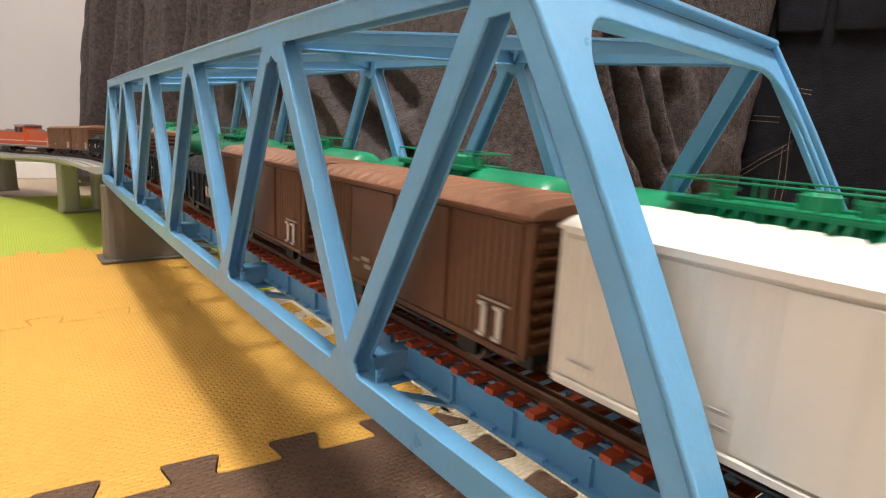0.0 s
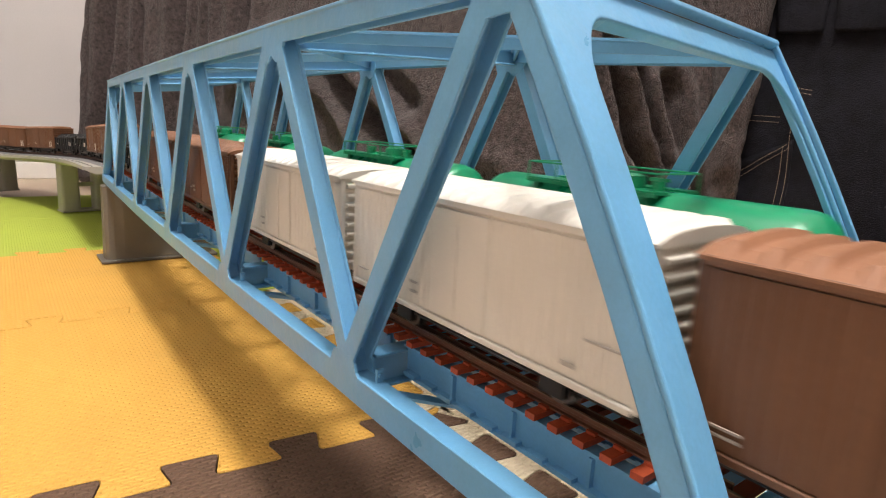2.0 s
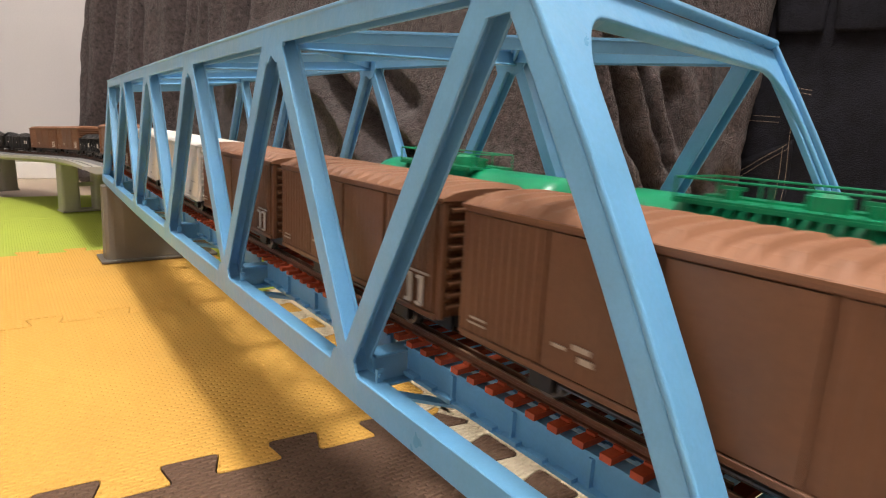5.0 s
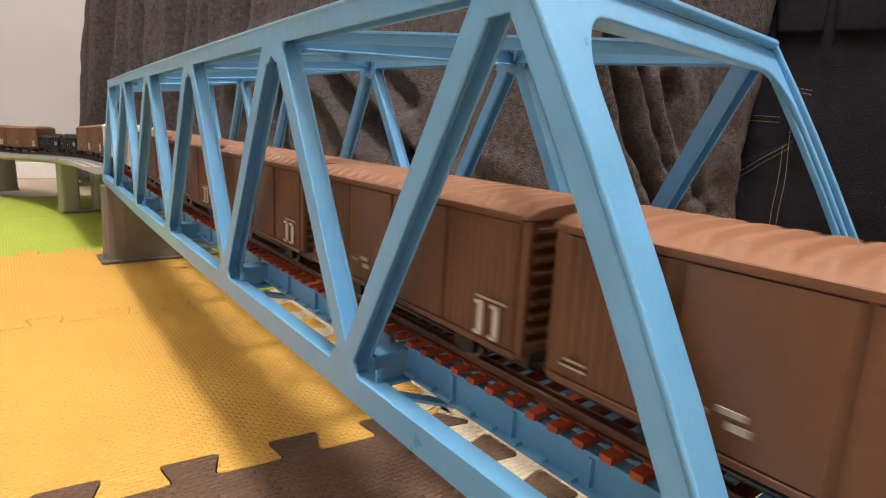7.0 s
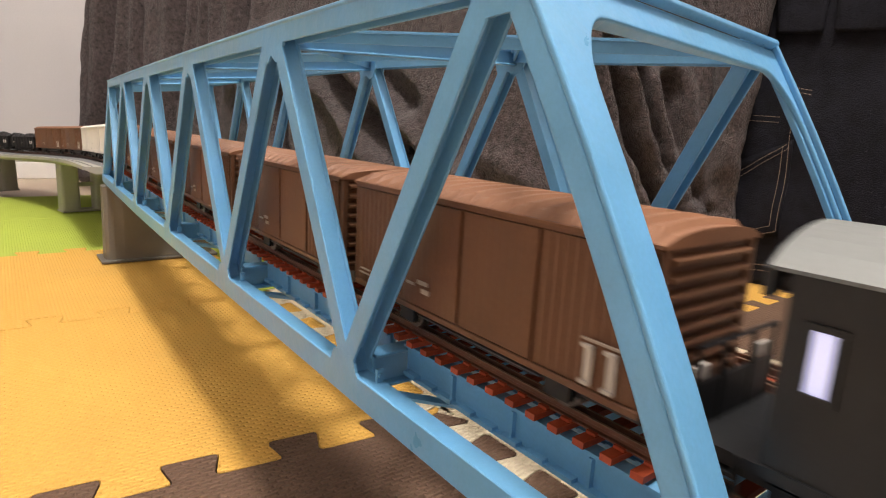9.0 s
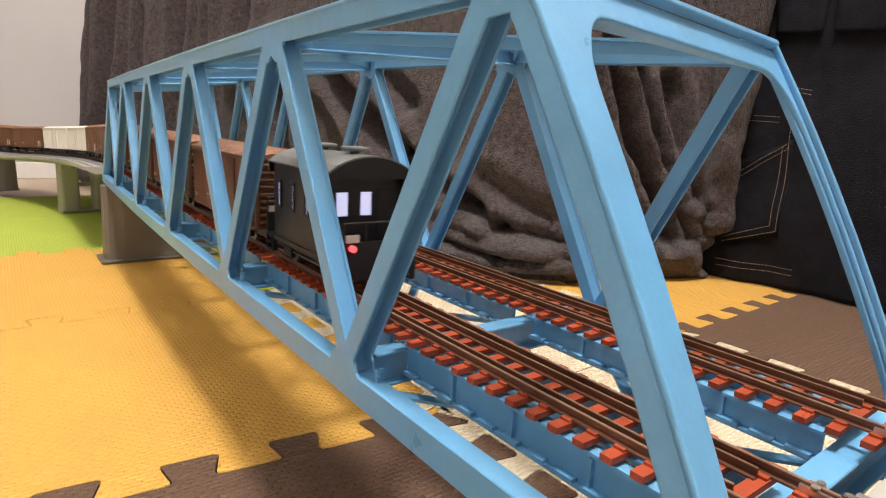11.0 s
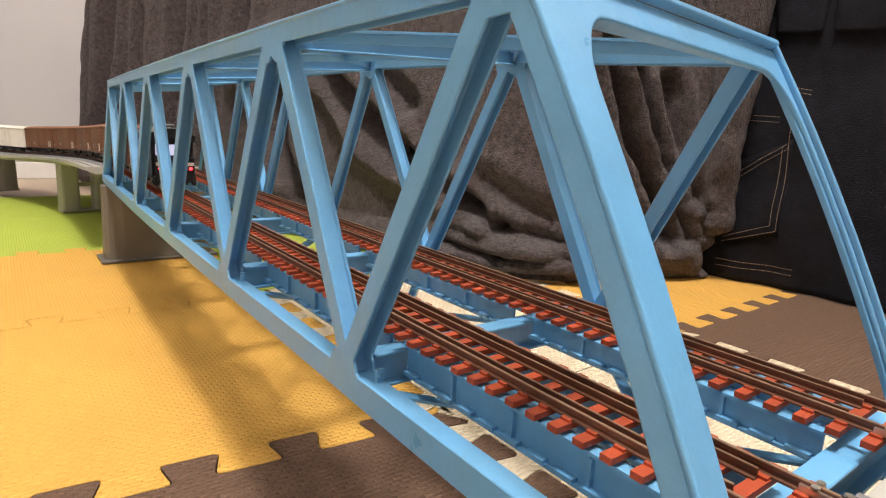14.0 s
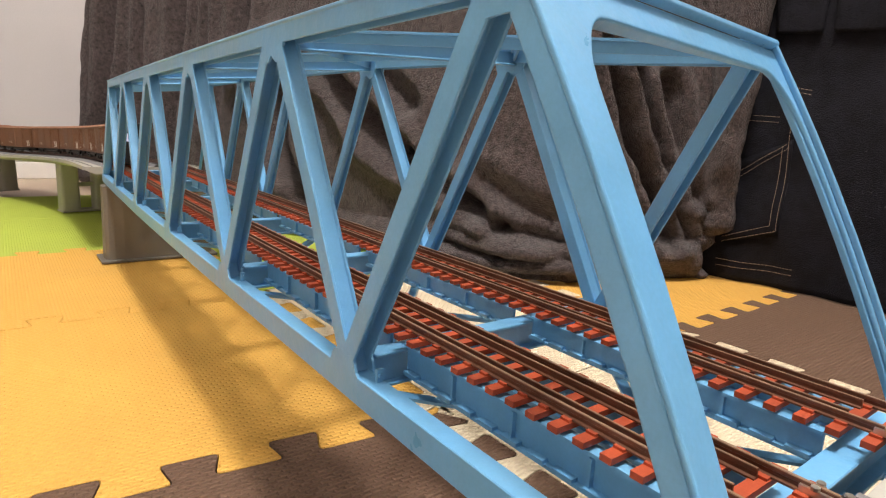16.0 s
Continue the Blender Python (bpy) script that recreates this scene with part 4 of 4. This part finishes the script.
def coal_wagon():
    L, w, z0, z1 = 0.0985, 0.033, 0.0105, 0.0290
    root = empty("coal_wagon", "black open model coal wagon with a heaped load", "model wagon", "wagons of the goods train")
    chassis(root, L - 0.006, w, (-0.026, 0.026))
    bm = bmesh.new()
    for s in (-1, 1):
        box(bm, *sorted((s * (w / 2 - 0.0012), s * w / 2)), -L / 2, L / 2, z0, z1)
        for k in range(9):
            y = -L / 2 + 0.003 + (L - 0.006) * k / 8
            box(bm, *sorted((s * w / 2, s * (w / 2 + 0.0010))), y - 0.0008, y + 0.0008, z0, z1)
        box(bm, *sorted((s * (w / 2 - 0.0012), s * (w / 2 + 0.0010))), -L / 2, L / 2, z1, z1 + 0.0010)
    for d in (-1, 1):
        box(bm, -w / 2, w / 2, *sorted((d * (L / 2 - 0.0012), d * L / 2)), z0, z1 + 0.001)
    box(bm, -w / 2, w / 2, -L / 2, L / 2, z0, z0 + 0.001)
    part("body", bm, CARBLACK, root)
    bm = bmesh.new()
    nx, ny = 14, 40
    g = []
    for i in range(nx + 1):
        row = []
        for j in range(ny + 1):
            x, y = (i / nx - 0.5) * (w - 0.0026), (j / ny - 0.5) * (L - 0.003)
            e = max(0.0, 1 - (2 * abs(x) / w) ** 2.5)
            hump = 0.5 + 0.5 * math.cos(y / L * math.tau * 2)
            z = z1 - 0.003 + e * (0.0035 + 0.0075 * hump) + 0.0016 * noise.noise(Vector((x * 500, y * 500, 3)))
            row.append(bm.verts.new((x, y, z)))
        g.append(row)
    for i in range(nx):
        for j in range(ny):
            bm.faces.new((g[i][j], g[i + 1][j], g[i + 1][j + 1], g[i][j + 1]))
    part("coal_load", bm, COAL, root, "heaped black coal load")
    for s in (-1, 1):
        f = 1.0 if s < 0 else -1.0
        x = s * (w / 2 + 0.0012)
        for y, dy, z, dz in ((-0.040, 0.0028, z0 + 0.006, 0.0060), (-0.034, 0.0028, z0 + 0.006, 0.0060), (0.030, 0.003, z0 + 0.008, 0.0022), (-0.002, 0.002, z0 + 0.007, 0.0015)):
            bm = bmesh.new()
            box(bm, x - 0.0002, x + 0.0002, *sorted((y * f, (y + dy) * f)), z, z + dz)
            part("lettering", bm, MARK, root, "white lettering bar")
    return root


def tank_wagon():
    L, r, zc = 0.1360, 0.0176, 0.0315
    root = empty("tank_wagon", "green model tank wagon with a railed walkway on top", "model wagon", "wagons of the tank train")
    bm = bmesh.new()
    n, rings = 28, []
    stations = [(-0.5, 0.0), (-0.497, 0.35), (-0.49, 0.62), (-0.475, 0.85), (-0.455, 0.96), (-0.43, 1.0), (0.43, 1.0), (0.455, 0.96), (0.475, 0.85), (0.49, 0.62), (0.497, 0.35), (0.5, 0.0)]
    for f, k in stations:
        rings.append([bm.verts.new((max(k, 0.01) * r * math.cos(i * math.tau / n), f * L, zc + max(k, 0.01) * r * math.sin(i * math.tau / n))) for i in range(n)])
    for a, b in zip(rings, rings[1:]):
        for i in range(n):
            j = (i + 1) % n
            bm.faces.new((a[i], a[j], b[j], b[i]))
    bm.faces.new(rings[0])
    bm.faces.new(rings[-1][::-1])
    part("tank", bm, TANKGREEN, root, smooth=True)
    bm = bmesh.new()
    box(bm, -0.0045, 0.0045, -L / 2 - 0.004, L / 2 + 0.004, 0.0105, 0.0150)
    for d in (-1, 1):
        box(bm, -0.0150, 0.0150, *sorted((d * (L / 2 - 0.006), d * (L / 2 + 0.004))), 0.0105, 0.0135)
        box(bm, -0.0120, 0.0120, *sorted((d * 0.040, d * 0.056)), 0.0120, 0.0200)
    part("frame", bm, CARBLACK, root)
    for c in (-0.046, 0.046):
        bm = bmesh.new()
        for s in (-1, 1):
            box(bm, *sorted((s * 0.0105, s * 0.0125)), c - 0.016, c + 0.016, 0.0035, 0.0075)
        box(bm, -0.010, 0.010, c - 0.003, c + 0.003, 0.0045, 0.0105)
        part("bogie_frame", bm, CARBLACK, root)
        wheelset(root, (c - 0.0105, c + 0.0105))
    for d in (-1, 1):
        coupler(root, d * (L / 2 + 0.004), d)
    top = zc + r
    bm = bmesh.new()
    for k in range(14):
        y = -0.0360 + 0.053 * k / 13
        for s in (-1, 1):
            box(bm, *sorted((s * 0.0052, s * 0.0125)), y - 0.0017, y + 0.0017, top - 0.0008, top + 0.0002)
    for s in (-1, 1):
        box(bm, *sorted((s * 0.0050, s * 0.0058)), -0.0380, 0.0190, top - 0.0016, top - 0.0004)
        box(bm, *sorted((s * 0.0120, s * 0.0128)), -0.0380, 0.0190, top - 0.0016, top - 0.0004)
        for y in (-0.0335, -0.0095, 0.0145):
            box(bm, *sorted((s * 0.0055, s * 0.0115)), y - 0.001, y + 0.001, top - 0.0060, top - 0.0010)
    part("walkway", bm, TANKGREEN, root)
    bm = bmesh.new()
    for s in (-1, 1):
        for y in (-0.0375, -0.0235, -0.0095, 0.0045, 0.0185):
            tube(bm, (s * 0.0124, y, top - 0.001), (s * 0.0124, y, top + 0.0060), 0.00035, 6)
        for z in (0.0060,):
            tube(bm, (s * 0.0124, -0.0375, top + z), (s * 0.0124, 0.0185, top + z), 0.00035, 6)
    for y in (-0.0375, 0.0185):
        tube(bm, (-0.0124, y, top + 0.0060), (0.0124, y, top + 0.0060), 0.00035, 6)
    part("railing", bm, TANKGREEN, root)
    bm = bmesh.new()
    tube(bm, (0, 0, top - 0.003), (0, 0, top + 0.0040), 0.0058, 20, 0.0054)
    tube(bm, (0, 0, top + 0.0040), (0, 0, top + 0.0052), 0.0046, 20, 0.0030)
    part("manhole_dome", bm, TANKGREEN, root)
    for y in (-0.026, 0.0115):
        bm = bmesh.new()
        tube(bm, (0, y, top - 0.003), (0, y, top + 0.0030), 0.0024, 12)
        box(bm, -0.0008, 0.0008, y - 0.0035, y + 0.0035, top + 0.0028, top + 0.0040)
        part("valve", bm, TANKGREEN, root)
    for s in (-1, 1):
        bm = bmesh.new()
        for y in (-0.0035, 0.0035):
            tube(bm, (s * 0.0124, y, top - 0.001), (s * 0.0182, y, 0.0120), 0.00035, 6)
        for k in range(7):
            f = k / 6.5
            tube(bm, (s * (0.0124 + 0.0058 * f), -0.0035, top - 0.001 + (0.0120 - top) * f), (s * (0.0124 + 0.0058 * f), 0.0035, top - 0.001 + (0.0120 - top) * f), 0.0003, 6)
        part("ladder", bm, TANKGREEN, root)
    return root


def locomotive():
    L, w = 0.216, 0.035
    root = empty("diesel_locomotive", "orange-red model diesel locomotive with white band and grey roof", "model locomotive")
    bm = bmesh.new()
    box(bm, -w / 2, w / 2, -L / 2, L / 2, 0.0105, 0.0145)
    part("running_board", bm, LOCOGREY, root)
    bm = bmesh.new()
    box(bm, -0.0125, 0.0125, -0.106, -0.016, 0.0145, 0.0395)
    box(bm, -0.0125, 0.0125, 0.020, 0.106, 0.0145, 0.0395)
    soften(part("hood", bm, LOCORED, root), 0.0015)
    bm = bmesh.new()
    box(bm, -0.0120, 0.0120, -0.1055, -0.016, 0.0395, 0.0417)
    box(bm, -0.0120, 0.0120, 0.020, 0.1055, 0.0395, 0.0417)
    for y in (-0.084, -0.048, 0.048, 0.080):
        tube(bm, (0, y, 0.0412), (0, y, 0.0440), 0.006, 16)
    soften(part("hood_roof", bm, LOCOGREY, root), 0.0008)
    cab = bmesh.new()
    box(cab, -w / 2 + 0.0005, w / 2 - 0.0005, -0.016, 0.020, 0.0145, 0.0505)
    c = soften(part("cab", cab, LOCORED, root), 0.0012)
    for s in (-1, 1):
        for y0, y1 in ((-0.013, 0.000), (0.004, 0.017)):
            bm = bmesh.new()
            box(bm, *sorted((s * (w / 2 - 0.0008), s * (w / 2 - 0.0002))), y0, y1, 0.0385, 0.0475)
            part("window", bm, CARBLACK, c)
    bm = bmesh.new()
    prism(bm, [(-w / 2, 0.0501), (w / 2, 0.0501), (w / 2 - 0.003, 0.0527), (0, 0.0540), (-w / 2 + 0.003, 0.0527)], -0.0190, 0.0230)
    part("cab_roof", bm, LOCOGREY, root)
    bm = bmesh.new()
    for s in (-1, 1):
        box(bm, *sorted((s * 0.0124, s * 0.0128)), -0.1055, -0.017, 0.0215, 0.0232)
        box(bm, *sorted((s * 0.0124, s * 0.0128)), 0.021, 0.1055, 0.0215, 0.0232)
        box(bm, *sorted((s * (w / 2 - 0.0006), s * (w / 2 - 0.0001))), -0.0155, 0.0195, 0.0215, 0.0232)
        box(bm, *sorted((s * w / 2, s * (w / 2 + 0.0003))), -L / 2, L / 2, 0.0135, 0.0145)
        for d in (-1, 1):
            box(bm, *sorted((s * (w / 2 - 0.0006), s * w / 2)), *sorted((d * (L / 2 - 0.006), d * (L / 2 - 0.005))), 0.0145, 0.0290)
            box(bm, *sorted((s * (w / 2 - 0.0006), s * w / 2)), *sorted((d * (L / 2 - 0.001), d * L / 2)), 0.0145, 0.0290)
    part("white_band", bm, MARK, root, "white band and handrails")
    for c2, ax in ((-0.070, (-0.014, 0.014)), (0.072, (-0.014, 0.014))):
        bm = bmesh.new()
        for s in (-1, 1):
            box(bm, *sorted((s * 0.0105, s * 0.0130)), c2 - 0.020, c2 + 0.020, 0.0030, 0.0095)
        box(bm, -0.010, 0.010, c2 - 0.004, c2 + 0.004, 0.0060, 0.0106)
        part("bogie_frame", bm, CARBLACK, root)
        wheelset(root, tuple(c2 + a for a in ax))
    for d in (-1, 1):
        coupler(root, d * L / 2, d)
    return root


def pierced(bm, us, vs, holes, put, thick):
    """A wall of one piece over a lattice of us and vs, open where holes are listed; put(u, v, w) gives the place."""
    solid = {(i, j) for i in range(len(us) - 1) for j in range(len(vs) - 1) if (i, j) not in holes}
    made = {}

    def vert(i, j, k):
        if (i, j, k) not in made:
            made[i, j, k] = bm.verts.new(put(us[i], vs[j], thick * k))
        return made[i, j, k]
    for i, j in solid:
        bm.faces.new([vert(i, j, 0), vert(i + 1, j, 0), vert(i + 1, j + 1, 0), vert(i, j + 1, 0)])
        bm.faces.new([vert(i, j, 1), vert(i, j + 1, 1), vert(i + 1, j + 1, 1), vert(i + 1, j, 1)])
        for (a, b), (p, q) in (((i - 1, j), ((i, j), (i, j + 1))), ((i + 1, j), ((i + 1, j), (i + 1, j + 1))), ((i, j - 1), ((i, j), (i + 1, j))), ((i, j + 1), ((i, j + 1), (i + 1, j + 1)))):
            if (a, b) not in solid:
                bm.faces.new([vert(*p, 0), vert(*q, 0), vert(*q, 1), vert(*p, 1)])


def caboose():
    L, w, z0, z1 = 0.0840, 0.0345, 0.0115, 0.0480
    b0, b1 = -0.0290, 0.0265
    root = empty("brake_van", "black model brake van with grey roof and lit windows", "model wagon")
    chassis(root, L - 0.004, w, (-0.022, 0.022))
    wins = [(-0.0220, -0.0185), (-0.0115, -0.0080), (0.0035, 0.0070), (0.0185, 0.0225)]
    zb, zt = 0.0275, 0.0385
    for s in (-1, 1):
        bm = bmesh.new()
        us = [-0.0325] + [e for wn in wins for e in wn] + [b1]
        pierced(bm, us, [z0, zb, zt, z1], {(1, 1), (3, 1), (5, 1), (7, 1)}, lambda u, v, t: (s * (w / 2 - t), u, v), 0.0012)
        wall = part("side_wall", bm, CARBLACK, root)
        bm = bmesh.new()
        box(bm, *sorted((s * w / 2, s * (w / 2 + 0.0006))), b0, b1, z0, z0 + 0.0016)
        part("sill", bm, CARBLACK, wall)
        for a, b in wins:
            bm = bmesh.new()
            box(bm, *sorted((s * (w / 2 - 0.0010), s * (w / 2 - 0.0007))), a, b, zb, zt)
            part("window", bm, LAMPGLOW, wall, "brightly lit window")
            bm = bmesh.new()
            pierced(bm, [a - 0.0008, a + 0.0003, b - 0.0003, b + 0.0008], [zb - 0.0008, zb + 0.0003, zt - 0.0003, zt + 0.0008], {(1, 1)}, lambda u, v, t: (s * (w / 2 + 0.0005 - t), u, v), 0.0005)
            part("window_frame", bm, CARBLACK, wall)
    for d in (b0, b1):
        e = 1 if d < 0 else -1
        bm = bmesh.new()
        pierced(bm, [-w / 2 + 0.0013, -0.0132, -0.0080, -0.0026, 0.0026, w / 2 - 0.0013], [z0, 0.0295, 0.0390, z1], {(1, 1), (3, 1)}, lambda u, v, t: (u, d + e * t, v), 0.0012)
        wall = part("end_wall", bm, CARBLACK, root)
        for a, b in ((-0.0132, -0.0080), (-0.0026, 0.0026)):
            bm = bmesh.new()
            box(bm, a, b, *sorted((d + e * 0.0007, d + e * 0.0010)), 0.0295, 0.0390)
            part("window", bm, LAMPGLOW, wall, "brightly lit window")
        bm = bmesh.new()
        box(bm, 0.0050, 0.0130, *sorted((d, d - e * 0.0005)), z0 + 0.001, 0.0410)
        part("end_door", bm, CARBLACK, wall)
    bm = bmesh.new()
    n, prof = 11, []
    for i in range(n):
        t = i / (n - 1)
        prof.append(((t - 0.5) * (w + 0.0036), z1 - 0.0008 + 0.0064 * (1 - (2 * t - 1) ** 2) ** 0.85))
    prism(bm, prof + [(w / 2 + 0.0010, z1 - 0.0016), (-w / 2 - 0.0010, z1 - 0.0016)], -0.0335, 0.0295)
    part("roof", bm, CABROOF, root, "arched grey roof")
    for y in (-0.0335, 0.0295):
        bm = bmesh.new()
        arch = [(x * 0.985, z - 0.0006) for x, z in prof]
        prism(bm, arch + [(w / 2 + 0.0012, z1 - 0.0060), (w / 2 - 0.0020, z1 - 0.0060), (w / 2 - 0.0028, z1 - 0.0034), (-w / 2 + 0.0028, z1 - 0.0034), (-w / 2 + 0.0020, z1 - 0.0060), (-w / 2 - 0.0012, z1 - 0.0060)], y - 0.0007, y + 0.0007)
        part("roof_end", bm, CARBLACK, root, "black arched roof end")
    for y in (-0.018, 0.010):
        bm = bmesh.new()
        box(bm, -0.0040, 0.0040, y - 0.005, y + 0.005, z1 + 0.0068, z1 + 0.0085)
        tube(bm, (0, y, z1 + 0.0055), (0, y, z1 + 0.0070), 0.002, 10)
        soften(part("roof_vent", bm, CABROOF, root), 0.0008)
    for d in (-1, 1):
        y = d * (L / 2 - 0.0016)
        for x in (-0.0155, -0.0060, 0.0060, 0.0155):
            bm = bmesh.new()
            tube(bm, (x, y, 0.0115), (x, y, 0.0285), 0.0005, 6)
            part("railing_post", bm, CARBLACK, root)
        bm = bmesh.new()
        tube(bm, (-0.0155, y, 0.0285), (0.0155, y, 0.0285), 0.0005, 6)
        part("hand_rail", bm, CARBLACK, root)
        bm = bmesh.new()
        box(bm, -0.0155, 0.0155, *sorted((y - d * 0.0002, y + d * 0.0006)), 0.0065, 0.0212)
        part("end_panel", bm, CARBLACK, root)
        for x in (-0.0125, 0.0125):
            bm = bmesh.new()
            box(bm, x - 0.0028, x + 0.0028, *sorted((y + d * 0.0006, y + d * 0.0014)), 0.0214, 0.0242)
            part("lamp_plate", bm, MARK, root, "white lamp plate")
            bm = bmesh.new()
            tube(bm, (x, y + d * 0.0004, 0.0190), (x, y + d * 0.0022, 0.0190), 0.0013, 14)
            part("tail_light", bm, TAILRED if d < 0 else CARBLACK, root, "glowing red tail light" if d < 0 else "")
    for s in (-1, 1):
        for y in (-0.0372, 0.0345):
            bm = bmesh.new()
            pierced(bm, [y - 0.0042, y - 0.0036, y + 0.0036, y + 0.0042], [0.0040, 0.0048, 0.0075, 0.0083, 0.0120], {(1, 1), (1, 3)}, lambda u, v, t: (s * (0.0168 - t), u, v), 0.0022)
            part("step", bm, CARBLACK, root)
    return root


room()
mats()
BRIDGE = bridge()
bridge_track(NEAR, "red-brown sleepered model track with guard rails on the bridge")
bridge_track(FAR, "red-brown sleepered model track with guard rails on the bridge")
viaduct()
blanket()
denim()

PITCH, COALPITCH = 0.128, 0.105
TRAIN, TANKS = [], []


def trains():
    """Both trains: each wagon with its distance behind the first brown van that follows the white ones."""
    brown, white, coal = box_van("brown"), box_van("white"), coal_wagon()
    used = {"brown": False, "white": False, "coal": False}
    stock = {"brown": brown, "white": white, "coal": coal}
    far = pose(0, 0, 0)

    def take(kind):
        if not used[kind]:
            used[kind] = True
            return stock[kind]
        return copy_thing(stock[kind], far)
    front = 0.0
    for i in range(6):
        TRAIN.append((take("brown"), front - PITCH / 2, 0.033))
        front -= PITCH
    TRAIN.append((caboose(), front - 0.0440, 0.022))
    front = 0.0
    for kind, pitch, half in [("white", PITCH, 0.033)] * 2 + [("brown", PITCH, 0.033)] * 2 + [("coal", COALPITCH, 0.026)] * 2 + [("brown", PITCH, 0.033)] * 2 + [("coal", COALPITCH, 0.026)] * 2 + [("brown", PITCH, 0.033)] * 2:
        TRAIN.append((take(kind), front + pitch / 2, half))
        front += pitch
    TRAIN.append((locomotive(), front + 0.112, 0.070))
    tank = tank_wagon()
    for i in range(6):
        TANKS.append((tank if i == 0 else copy_thing(tank, far), i * 0.152 + 0.070, 0.046))


trains()


def on_line(s, half, off, turned):
    a, _ = line(s + half, off)
    b, _ = line(s - half, off)
    f = (a - b).normalized()
    h = math.degrees(math.atan2(-f.x, f.y))
    tilt = math.degrees(math.asin(f.z))
    c = (a + b) / 2
    m = pose(c.x, c.y, c.z, 0, 0, h) @ pose(0, 0, 0, tilt)
    return m @ pose(0, 0, 0, 0, 0, 180) if turned else m


def motions():
    times = [0.4 * i for i in range(41)]
    for ob, behind, half in TRAIN:
        walk(ob, [(t, on_line(-0.197 + 0.1088 * t + 0.00013 * t * t + 0.006 * math.exp(-((t - 2) / 0.9) ** 2) + 0.004 * math.exp(-(t / 6) ** 2) + 0.005 * math.exp(-((t - 7.9) / 2.2) ** 2) + behind, half, 0.0, False)) for t in times])
    for ob, behind, half in TANKS:
        walk(ob, [(t, on_line(0.271 - 0.304 - 0.1220 * t + behind, half, FAR - NEAR, True)) for t in times])


motions()
